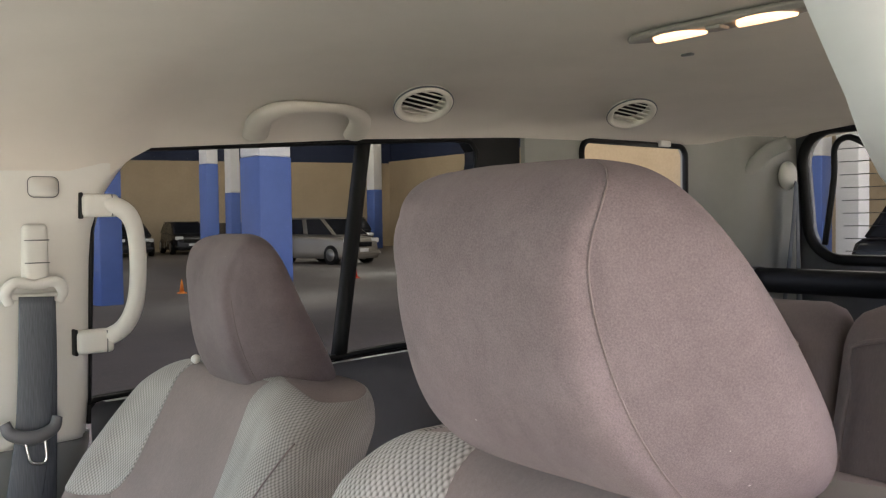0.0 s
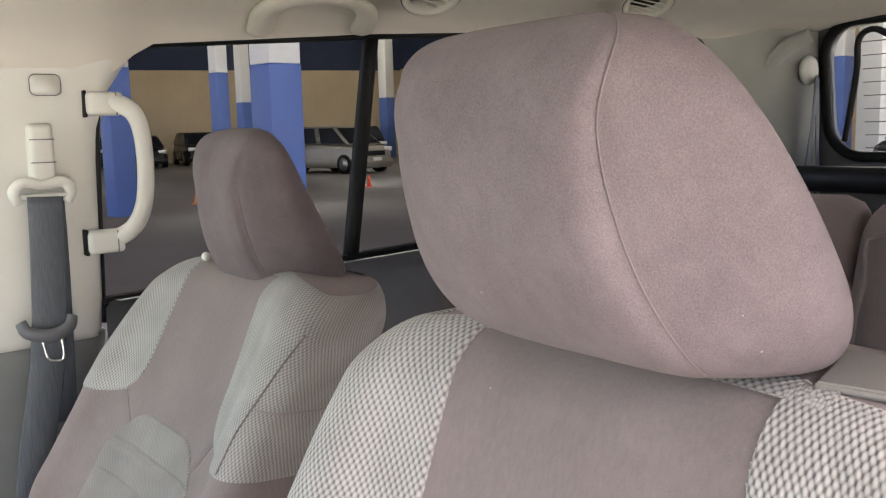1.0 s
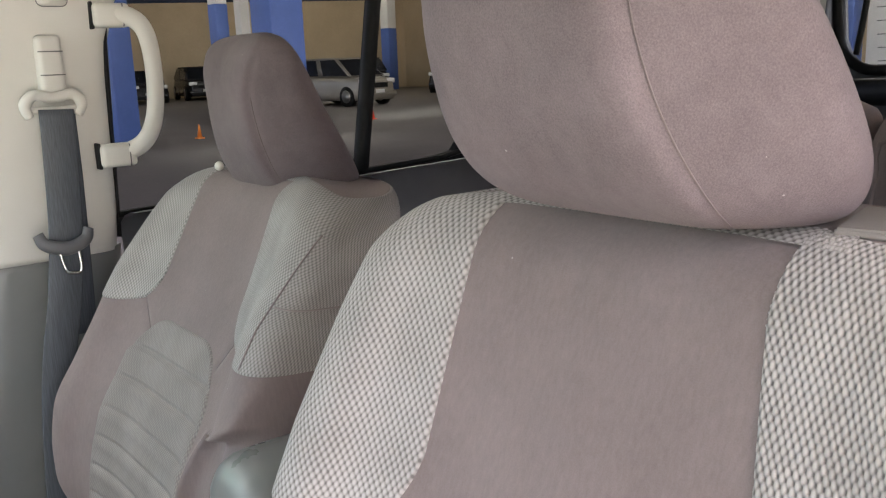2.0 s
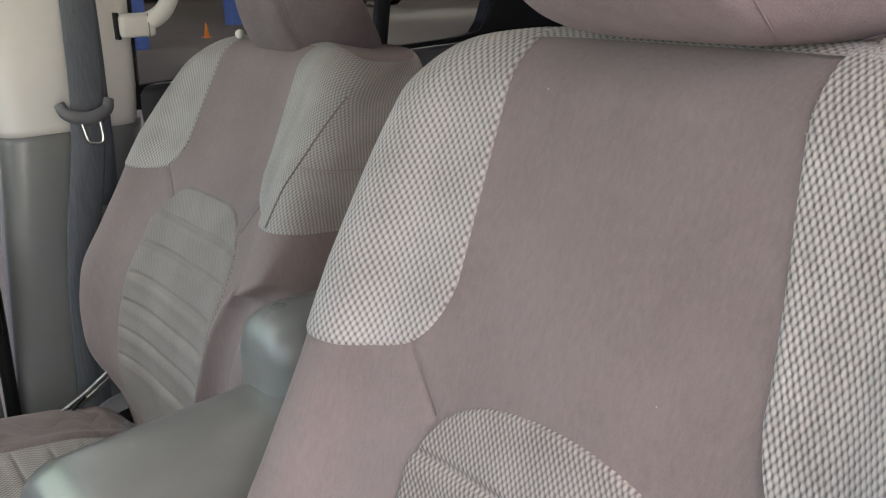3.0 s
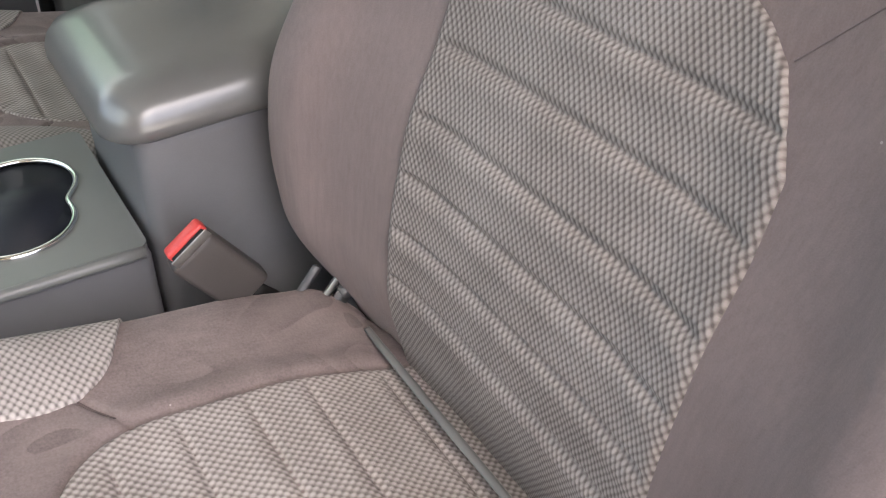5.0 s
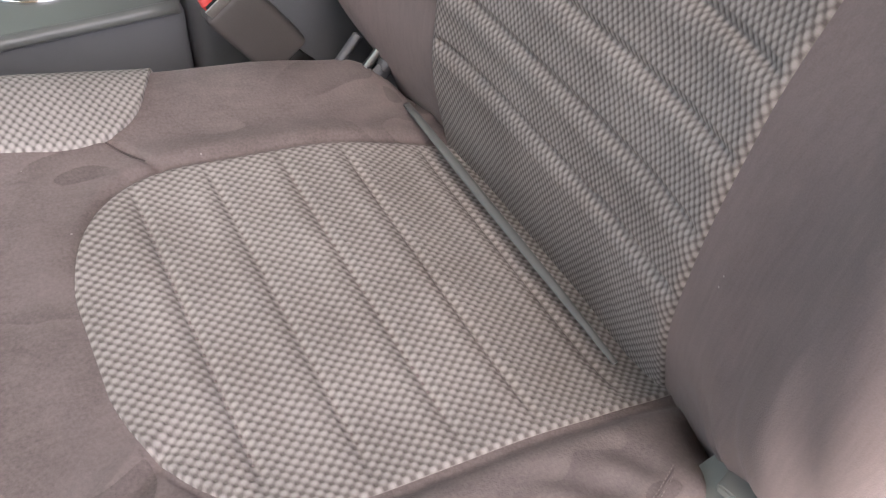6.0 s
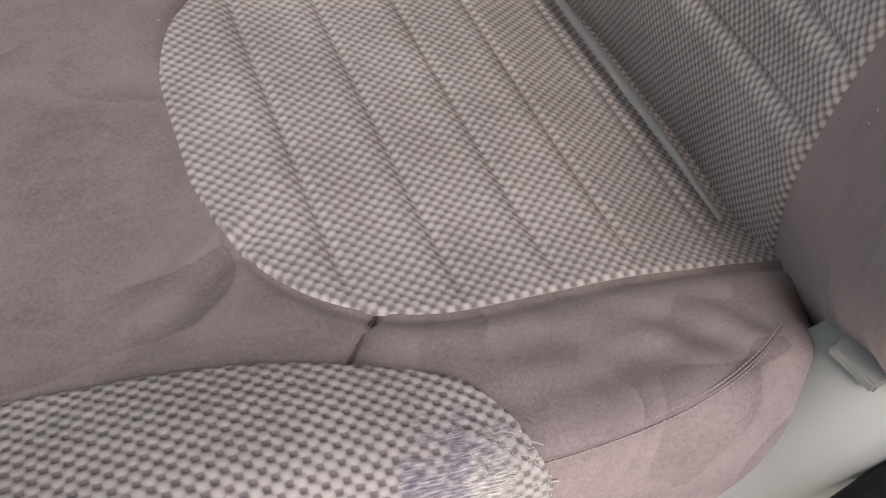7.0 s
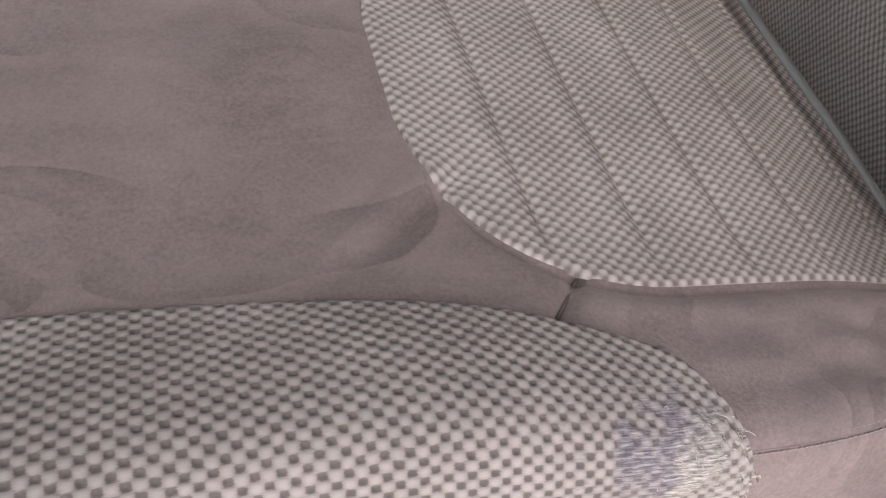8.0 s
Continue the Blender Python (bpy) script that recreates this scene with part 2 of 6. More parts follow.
CHARCOAL = grained("charcoal_plastic", (0.112, 0.114, 0.122), (0.148, 0.151, 0.160), rough=0.40, spec=0.45, fine=1800, bump=0.2)
GREEN_GREY = grained("grey_plastic", (0.145, 0.149, 0.146), (0.182, 0.187, 0.183), rough=0.33, spec=0.5, fine=1800, bump=0.10)
BOX_GREY = grained("box_grey_plastic", (0.165, 0.166, 0.16), (0.20, 0.201, 0.194), rough=0.3, spec=0.5, fine=1800, bump=0.10)
SHIELD = grained("seat_side_plastic", (0.20, 0.203, 0.19), (0.24, 0.243, 0.228), rough=0.5, spec=0.35, fine=1800, bump=0.12)
BOARD = grained("shoulder_board", (0.22, 0.20, 0.19), (0.29, 0.265, 0.25), rough=0.75, spec=0.3, fine=1500, bump=0.3)
LAMP_GREY = grained("lamp_housing_plastic", (0.26, 0.24, 0.215), (0.32, 0.295, 0.265), rough=0.5, spec=0.4, fine=1500, bump=0.1)
BOX_SIDE = grained("console_side_plastic", (0.135, 0.137, 0.146), (0.175, 0.178, 0.188), rough=0.40, spec=0.45, fine=1800, bump=0.2)
SLATE = grained("slate_plastic", (0.18, 0.188, 0.187), (0.21, 0.218, 0.216), rough=0.3, spec=0.6, fine=1500, bump=0.08, rough_var=0.015)
PALE = grained("pale_grey_trim", (0.65, 0.64, 0.595), (0.73, 0.72, 0.675), rough=0.5, spec=0.4, big=4, fine=1200, bump=0.12)
# pale trim made darker and greener, partly to put rear shade in its colour
REAR_TRIM_DIM = grained("rear_trim_partly_shaded", (0.27, 0.272, 0.245), (0.33, 0.333, 0.30), rough=0.5, spec=0.4, big=4, fine=1200, bump=0.12)
WARM_TRIM = grained("warm_grey_trim", (0.58, 0.545, 0.48), (0.66, 0.62, 0.55), rough=0.5, spec=0.4, big=4, fine=1200, bump=0.12)
HEADLINER = grained("headliner_cloth", (0.64, 0.60, 0.535), (0.72, 0.675, 0.605), rough=0.95, spec=0.1, big=5, fine=1100, bump=0.4, fine_share=0.4)
WELL = grained("navy_black_plastic", (0.010, 0.012, 0.018), (0.016, 0.019, 0.028), rough=0.5, fine=900)
BLACK = grained("black_rubber", (0.006, 0.006, 0.006), (0.011, 0.011, 0.011), rough=0.55, spec=0.25, fine=900)
WEBBING_M, wt, wb = material("belt_webbing", 0.55, 0.0, (0.05, 0.06, 0.075), 0.4)
wu = wt.nodes.new("ShaderNodeTexCoord")
wm = wt.nodes.new("ShaderNodeMapping")
wm.inputs["Scale"].default_value = (1.0, 1.0, 0.02)
wt.links.new(wu.outputs["Object"], wm.inputs[0])
wv = node(wt, "ShaderNodeTexNoise", Scale=900.0, Detail=2.0)
wt.links.new(wm.outputs[0], wv.inputs["Vector"])
wt.links.new(ramp(wt, wv.outputs[0], [(0.35, (0.075, 0.084, 0.098)), (0.65, (0.11, 0.122, 0.14))]).outputs[0], wb.inputs["Base Color"])
METAL = grained("dull_steel", (0.30, 0.30, 0.29), (0.42, 0.42, 0.40), rough=0.35, metal=0.9, fine=600)
CHROME = material("chrome", 0.12, 1.0, (0.82, 0.82, 0.82))[0]
BUCKLE = grained("buckle_plastic", (0.062, 0.056, 0.054), (0.088, 0.080, 0.077), rough=0.45, spec=0.4, fine=1500, bump=0.12)
RED = grained("red_plastic", (0.62, 0.06, 0.06), (0.72, 0.09, 0.08), rough=0.3, fine=600, bump=0.03)
CARPET = grained("dark_carpet", (0.03, 0.03, 0.03), (0.06, 0.058, 0.056), rough=0.95, fine=700, bump=0.7)
GLASS, gt, gb = material("window_glass", 0.0, 0.0, (0.39, 0.395, 0.38))
gb.inputs["Transmission Weight"].default_value = 1.0
gb.inputs["IOR"].default_value = 1.02


def tinted_glass(name, tint):
    m = bpy.data.materials.new(name)
    m.use_nodes = True
    tn = m.node_tree
    tn.nodes.remove(tn.nodes["Principled BSDF"])
    tint_pass = tn.nodes.new("ShaderNodeBsdfTransparent")
    tint_pass.inputs[0].default_value = (*tint, 1)
    tint_gloss = tn.nodes.new("ShaderNodeBsdfGlossy")
    tint_gloss.inputs["Roughness"].default_value = 0.02
    tint_mix = tn.nodes.new("ShaderNodeMixShader")
    tint_mix.inputs[0].default_value = 0.06
    tn.links.new(tint_pass.outputs[0], tint_mix.inputs[1])
    tn.links.new(tint_gloss.outputs[0], tint_mix.inputs[2])
    tn.links.new(tint_mix.outputs[0], tn.nodes["Material Output"].inputs[0])
    return m


TINTED = tinted_glass("green_tinted_glass", (0.73, 0.85, 0.76))
SIDE_TINTED = tinted_glass("green_tinted_side_glass", (0.73, 0.85, 0.74))
BODY_PAINT = grained("white_paint", (0.74, 0.74, 0.73), (0.8, 0.8, 0.79), rough=0.3, big=2, fine=50, bump=0.0)


# ---- mesh helpers ----
def link_mesh(name, verts, faces, mat, parent=None, smooth=True, uvs=None, label=""):
    me = bpy.data.meshes.new(name)
    me.from_pydata([tuple(map(float, v)) for v in verts], [], [tuple(map(int, f)) for f in faces])
    if uvs is not None:
        layer = me.uv_layers.new(name="UVMap")
        loops = np.zeros(len(me.loops), dtype=np.int64)
        me.loops.foreach_get("vertex_index", loops)
        layer.data.foreach_set("uv", np.asarray(uvs, dtype=np.float32)[loops].ravel())
    if smooth:
        me.polygons.foreach_set("use_smooth", [True] * len(me.polygons))
    me.materials.append(mat)
    me.update()
    ob = new(name, me)
    ob.parent = parent
    if label:
        ob["label"] = label
    return ob


def part(name, bm, mat, parent=None, label="", smooth=True):
    me = bpy.data.meshes.new(name)
    bm.to_mesh(me)
    bm.free()
    if smooth:
        me.polygons.foreach_set("use_smooth", [True] * len(me.polygons))
    me.materials.append(mat)
    ob = new(name, me)
    ob.parent = parent
    if label:
        ob["label"] = label
    return ob


def thing(name, at, label, category, group="", kind=""):
    e = new(name)
    e.location = at
    e.empty_display_size = 0.05
    return tagged(e, label, category, group, kind)


def grid(name, p, mat, parent=None, uv=None, wrap=False, label="", caps=False):
    """A quad sheet through points p[i, j]; wrap joins the last column to the first."""
    n, m = p.shape[:2]
    cols = m if wrap else m - 1
    i, j = np.meshgrid(np.arange(n - 1), np.arange(cols), indexing="ij")
    a, b = i * m + j, i * m + (j + 1) % m
    faces = np.stack([a, b, b + m, a + m], -1).reshape(-1, 4).tolist()
    if caps:
        faces += [list(range(m))[::-1], list(range((n - 1) * m, n * m))]
    return link_mesh(name, p.reshape(-1, 3), faces, mat, parent, True, None if uv is None else uv.reshape(-1, 2), label)


def block_bm(size, centre=(0, 0, 0), bevel=0.005, segments=3, m=None):
    bm = bmesh.new()
    bmesh.ops.create_cube(bm, size=1.0)
    bmesh.ops.scale(bm, vec=size, verts=bm.verts)
    if bevel:
        bmesh.ops.bevel(bm, geom=bm.edges[:], offset=bevel, segments=segments, profile=0.5, affect="EDGES")
    if m is not None:
        bmesh.ops.transform(bm, matrix=m, verts=bm.verts)
    bmesh.ops.translate(bm, vec=centre, verts=bm.verts)
    return bm


def block(name, size, centre, mat, parent=None, bevel=0.005, label="", m=None, segments=3):
    return part(name, block_bm(size, centre, bevel, segments, m), mat, parent, label)


def smooth_path(points, n):
    """Catmull-Rom through points, n samples evenly along it."""
    q = np.asarray(points, float)
    q = np.vstack([2 * q[0] - q[1], q, 2 * q[-1] - q[-2]])
    out = []
    for k in range(1, len(q) - 2):
        t = np.linspace(0, 1, 24, endpoint=False)[:, None]
        a, b, c, d = q[k - 1], q[k], q[k + 1], q[k + 2]
        out.append(0.5 * (2 * b + (c - a) * t + (2 * a - 5 * b + 4 * c - d) * t**2 + (3 * b - a - 3 * c + d) * t**3))
    out = np.vstack(out + [q[-2:-1]])
    s = np.r_[0, np.cumsum(np.linalg.norm(np.diff(out, axis=0), axis=1))]
    return np.stack([np.interp(np.linspace(0, s[-1], n), s, out[:, c]) for c in range(out.shape[1])], -1)


def tube(name, points, radius, mat, parent=None, n=40, sides=10, flat=1.0, up=(0, 0, 1), closed=False, label=""):
    """A rounded bar along points; flat squeezes it along up; radius may vary along it."""
    c = smooth_path(points, n) if n else np.asarray(points, float)
    n = len(c)
    if closed:
        tang = np.roll(c, -1, 0) - np.roll(c, 1, 0)
    else:
        tang = np.gradient(c, axis=0)
    tang /= np.linalg.norm(tang, axis=1)[:, None]
    side = np.cross(tang, np.asarray(up, float))
    side /= np.linalg.norm(side, axis=1)[:, None] + 1e-9
    over = np.cross(side, tang)
    r = np.interp(np.linspace(0, 1, n), np.linspace(0, 1, len(np.atleast_1d(radius))), np.atleast_1d(radius))
    a = np.linspace(0, 2 * np.pi, sides, endpoint=False)
    p = c[:, None] + r[:, None, None] * (np.cos(a)[None, :, None] * side[:, None] + flat * np.sin(a)[None, :, None] * over[:, None])
    if closed:
        p = np.concatenate([p, p[:1]])
    return grid(name, p, mat, parent, None, True, label, caps=not closed)


def ribbon(name, points, width, thick, mat, parent=None, across=(1, 0, 0), n=40, label=""):
    """A flat band along points, of that width across."""
    c = smooth_path(points, n)
    tang = np.gradient(c, axis=0)
    tang /= np.linalg.norm(tang, axis=1)[:, None]
    ac = np.asarray(across, float)
    ac = ac - (tang @ ac)[:, None] * tang
    ac /= np.linalg.norm(ac, axis=1)[:, None]
    nor = np.cross(tang, ac)
    w = np.array([-0.5, -0.46, 0.46, 0.5, 0.46, -0.46]) * width
    h = np.array([0, 0.5, 0.5, 0, -0.5, -0.5]) * thick
    p = c[:, None] + w[None, :, None] * ac[:, None] + h[None, :, None] * nor[:, None]
    return grid(name, p, mat, parent, None, True, label, caps=True)


def plate_bm(outline, thick, axis=1, bevel=0.002):
    """A flat plate from a 2-D outline, thick along the given axis."""
    bm = bmesh.new()
    other = [k for k in range(3) if k != axis]
    vs = []
    for q in outline:
        v = [0.0, 0.0, 0.0]
        v[other[0]], v[other[1]] = q
        vs.append(bm.verts.new(v))
    f = bm.faces.new(vs)
    off = [0.0, 0.0, 0.0]
    off[axis] = thick
    r = bmesh.ops.extrude_face_region(bm, geom=[f])
    bmesh.ops.translate(bm, vec=off, verts=[g for g in r["geom"] if isinstance(g, bmesh.types.BMVert)])
    bmesh.ops.recalc_face_normals(bm, faces=bm.faces)
    if bevel:
        bmesh.ops.bevel(bm, geom=[e for e in bm.edges if e.is_manifold and e.calc_face_angle(0) > 0.9], offset=bevel, segments=2, affect="EDGES")
    return bm


def rounded_rect(x0, x1, y0, y1, r, n=6):
    pts = []
    for cx, cy, a0 in ((x1 - r, y1 - r, 0), (x0 + r, y1 - r, 90), (x0 + r, y0 + r, 180), (x1 - r, y0 + r, 270)):
        for k in range(n + 1):
            a = radians(a0 + 90 * k / n)
            pts.append((cx + r * math.cos(a), cy + r * math.sin(a)))
    return pts


def holed_sheet(outer, hole, place, thick_dir, thick, name, mat, parent=None, label=""):
    """A flat sheet with an opening through it: 2-D outlines, laid out by place(a, b), thick along thick_dir."""
    bm = bmesh.new()
    edges = []
    for loop in (outer, hole):
        vs = [bm.verts.new(place(*q)) for q in loop]
        edges += [bm.edges.new((vs[k], vs[(k + 1) % len(vs)])) for k in range(len(vs))]
    bmesh.ops.triangle_fill(bm, edges=edges, use_beauty=True)
    faces = bm.faces[:]
    r = bmesh.ops.extrude_face_region(bm, geom=faces)
    bmesh.ops.translate(bm, vec=Vector(thick_dir) * thick, verts=[g for g in r["geom"] if isinstance(g, bmesh.types.BMVert)])
    bmesh.ops.recalc_face_normals(bm, faces=bm.faces)
    return part(name, bm, mat, parent, label, smooth=False)


# ---- front seats ----
BACK_Z = [0.70, 0.80, 0.87, 0.94, 1.015, 1.05, 1.097, 1.126, 1.156, 1.345, 1.5]
BACK_X = [0.02, 0.010, -0.006, -0.002, 0.014, 0.032, 0.050, 0.062, 0.073, 0.150, 0.21]
CUSH_X = [-0.60, -0.47, -0.36, -0.275, -0.223, -0.177, -0.131, -0.09, -0.028, 0.0, 0.2]
CUSH_Z = [0.866, 0.870, 0.871, 0.868, 0.859, 0.850, 0.844, 0.838, 0.814, 0.800, 0.79]
BACK_TOP, BACK_ROLL = 1.362, 0.036
CUSH_FRONT, CUSH_ROLL = -0.50, 0.05


def soft_lut(xs, ys):
    """A smooth reading of a short table."""
    x = np.linspace(xs[0], xs[-1], 400)
    y = np.interp(x, xs, ys)
    w = int(400 * 0.045 / (xs[-1] - xs[0])) | 1
    y = np.convolve(np.pad(y, w, mode="edge"), np.ones(w) / w, "same")[w:-w]
    return lambda v: np.interp(v, x, y)


back_x, cush_z = soft_lut(BACK_Z, BACK_X), soft_lut(CUSH_X, CUSH_Z)
back_w = soft_lut([0.74, 0.80, 0.86, 0.95, 1.05, 1.12, 1.2, 1.28, 1.33, 1.40], [0.172, 0.206, 0.250, 0.262, 0.258, 0.246, 0.239, 0.234, 0.225, 0.21])
back_h = soft_lut([0.74, 0.80, 0.88, 1.0, 1.1, 1.2, 1.3, 1.36], [0.0, 0.004, 0.034, 0.050, 0.044, 0.038, 0.026, 0.014])
cush_h = soft_lut([-0.52, -0.40, -0.30, -0.2, -0.1, -0.06, -0.02, 0.03, 0.1], [0.006, 0.020, 0.020, 0.012, 0.009, 0.012, 0.026, 0.030, 0.02])


def half_section(points, w):
    """Points at the distances w along a smooth open half section that starts at its middle."""
    q = np.asarray(points, float)
    full = np.vstack([(q * [-1, 1])[:0:-1], q])
    c = smooth_path(full, 600)
    mid = len(c) // 2
    s = np.r_[0, np.cumsum(np.linalg.norm(np.diff(c, axis=0), axis=1))]
    s -= np.interp(0.0, c[: mid + 200, 0], s[: mid + 200])
    return np.stack([np.interp(w, s, c[:, 0]), np.interp(w, s, c[:, 1])], -1), s[-1]


def back_section(v, w):
    """Across the backrest at the height v (past the top it rolls over): side and forward offsets."""
    z1 = BACK_TOP - BACK_ROLL
    a = max(0.0, (v - z1) / BACK_ROLL)
    inset = BACK_ROLL * (1 - math.cos(min(a, math.pi / 2)))
    z = z1 + BACK_ROLL * math.sin(min(a, math.pi / 2)) if a else v
    wd, h = float(back_w(z)) - inset * 0.9, float(back_h(z))
    t = 0.115
    pts = [(0, 0), (0.055, 0.0), (0.1, 0.003), (wd - 0.082, h * 0.42), (wd - 0.048, h * 0.9), (wd - 0.02, h * 0.93), (wd - 0.002, h * 0.45), (wd + 0.002, -0.02), (wd - 0.004, -0.07), (wd - 0.03, -t + 0.004), (wd - 0.09, -t), (0.05, -t), (0.0, -t)]
    pts = [(u, max(d - inset, -t + 0.03) if d > -t + 0.03 else d) for u, d in pts]
    q, total = half_section(pts[:-1], w)
    return q, z, total


def back_surface(v, w, tilt=None):
    """Points of the backrest for arrays of heights v and distances w from the middle line."""
    out = np.zeros((len(v), len(w[0]) if np.ndim(w[0]) else len(w), 3))
    for k, vk in enumerate(v):
        wk = w[k] if np.ndim(w[0]) else w
        q, z, _ = back_section(float(vk), np.asarray(wk, float))
        out[k, :, 0], out[k, :, 1], out[k, :, 2] = back_x(z) - q[:, 1], q[:, 0], z
    return leaned(out, tilt)


def leaned(p, tilt, shear=True):
    if tilt is None:
        return p
    if shear:
        p[..., 1] += 0.014 * np.clip((p[..., 2] - 1.05) / 0.28, 0, 1.5)
    if shear:
        drop = np.clip((np.abs(p[..., 1]) - 0.10) / 0.12, 0, 1.2) ** 2 * np.clip((p[..., 2] - 1.2) / 0.15, 0, 1)
        p[..., 2] -= np.where(p[..., 1] < 0, 0.045, 0.024) * drop if tilt else 0.015 * drop
    if shear and tilt:
        p[..., 1] = np.where(p[..., 1] < 0, p[..., 1] * 1.06, p[..., 1])
        p[..., 2] = np.where(p[..., 2] > 1.15, 1.15 + (p[..., 2] - 1.15) * 0.91, p[..., 2])
    c, s = math.cos(radians(tilt)), math.sin(radians(tilt))
    x, z = p[..., 0].copy(), p[..., 2] - 0.80
    p[..., 0], p[..., 2] = c * x + s * z, 0.80 + c * z - s * x
    return p


def laid(V, W, vs, ws):
    """Points of the backrest at scattered heights V and distances W, read from a table of it."""
    base = back_surface(vs, ws, None)
    i = np.clip((V - vs[0]) / (vs[1] - vs[0]), 0, len(vs) - 1.001)
    j = np.clip((W - ws[0]) / (ws[1] - ws[0]), 0, len(ws) - 1.001)
    a, b = i.astype(int), j.astype(int)
    fi, fj = (i - a)[..., None], (j - b)[..., None]
    return (base[a, b] * (1 - fi) + base[a + 1, b] * fi) * (1 - fj) + (base[a, b + 1] * (1 - fi) + base[a + 1, b + 1] * fi) * fj


def cush_section(x, w):
    x1 = CUSH_FRONT + CUSH_ROLL
    a = max(0.0, (x1 - x) / CUSH_ROLL)
    drop = CUSH_ROLL * (1 - math.cos(min(a, math.pi / 2))) + max(0.0, a - math.pi / 2) * CUSH_ROLL
    xx = x1 - CUSH_ROLL * math.sin(min(a, math.pi / 2)) if a else x
    h = float(cush_h(xx))
    wd = 0.226 - max(0.0, -0.36 - xx) * 0.12 + 0.006 * min(1.0, max(0.0, (xx + 0.2) / 0.1)) - 0.012 * max(0.0, (xx + 0.05) / 0.05) ** 2
    t = 0.15
    pts = [(0, 0), (0.06, 0.0), (0.105, 0.001), (0.14, h * 0.35), (0.172, h * 0.86), (0.196, h * 0.92), (0.211, h * 0.2), (wd - 0.008, -0.02), (wd - 0.001, -0.06), (wd - 0.004, -0.11), (wd - 0.02, -t)]
    q, total = half_section(pts, w)
    return q, xx, float(cush_z(xx)) - drop


def cush_surface(v, w):
    out = np.zeros((len(v), len(w[0]) if np.ndim(w[0]) else len(w), 3))
    for k, vk in enumerate(v):
        wk = w[k] if np.ndim(w[0]) else w
        q, x, z = cush_section(float(vk), np.asarray(wk, float))
        tail = 0.030 * max(0.0, (x + 0.048) / 0.05) ** 2 * np.clip((np.abs(q[:, 0]) - 0.14) / 0.04, 0, 1)
        out[k, :, 0], out[k, :, 1], out[k, :, 2] = x, q[:, 0], np.maximum(z + q[:, 1] - tail, 0.68)
    return out


def normals(p):
    n = np.cross(np.gradient(p, axis=0), np.gradient(p, axis=1))
    return n / (np.linalg.norm(n, axis=-1, keepdims=True) + 1e-12)


def raised(p, amount, towards):
    """Moves a sheet along its normals, on the side of the given direction."""
    n = normals(p)
    n *= np.sign((n * np.asarray(towards, float)).sum(-1, keepdims=True).mean())
    return p + n * amount[..., None]


def knots(u, v, a, b, skew=0.0, wide=0.25):
    """Relief of the mesh cloth: rounded threads, deeper at the staggered holes."""
    x, y = 2 * np.pi * u / a, 2 * np.pi * v / b
    p, q = x + y, x - y
    h = 0.25 * ((1 - skew) * np.cos(p - wide * np.sin(p)) + (1 + skew) * np.cos(q - wide * np.sin(q))) + 0.5
    return 1.6 * np.clip(h / 0.5, 0, 1) ** 0.8 - 1.0 + 0.6 * h


def outline(at, xs, ys):
    """A curved reading of a short table of outline points."""
    c = smooth_path(np.stack([xs, ys], -1), 300)
    return np.interp(at, np.maximum.accumulate(c[:, 0]), c[:, 1])


def edge_lift(n, m, step_n, step_m, lift, roll=0.005):
    """Height over the base cloth, rolled down to it round the four edges."""
    i = np.minimum(np.arange(n), np.arange(n)[::-1])[:, None] * step_n
    j = np.minimum(np.arange(m), np.arange(m)[::-1])[None, :] * step_m
    d = np.minimum(np.broadcast_to(i, (n, m)), np.broadcast_to(j, (n, m)))
    return -0.0015 + (lift + 0.0015) * np.sqrt(np.clip(1 - (1 - np.clip(d / roll, 0, 1)) ** 2, 0, 1))


PANEL_TOP = soft_lut([-0.13, -0.1275, -0.122, -0.113, -0.10, -0.08, -0.04, 0.0, 0.04, 0.08, 0.10, 0.113, 0.122, 0.1275, 0.13], [1.04, 1.066, 1.088, 1.106, 1.122, 1.137, 1.147, 1.150, 1.147, 1.137, 1.122, 1.106, 1.088, 1.066, 1.04])
SIDE_SWELL = soft_lut([0.78, 0.86, 0.94, 1.0, 1.04, 1.08, 1.12, 1.16], [1.0, 1.0, 0.97, 0.93, 0.86, 0.68, 0.38, 0.15])
BACK_GROOVES = (1.098, 1.056, 1.014, 0.974, 0.934, 0.894)
CUSH_GROOVES = (-0.030, -0.089, -0.132, -0.178, -0.224)


inner_brim = soft_lut([1.12, 1.14, 1.16, 1.20, 1.24, 1.28, 1.31, 1.34, 1.38], [0.107, 0.110, 0.114, 0.118, 0.113, 0.106, 0.101, 0.097, 0.095])


def panel_half(x):
    """Half the width of the cushion's woven panel at x."""
    return 0.1255 * (1 - np.clip((-0.17 - x) / 0.0985, 0, 1) ** 2.4) ** (1 / 2.4)


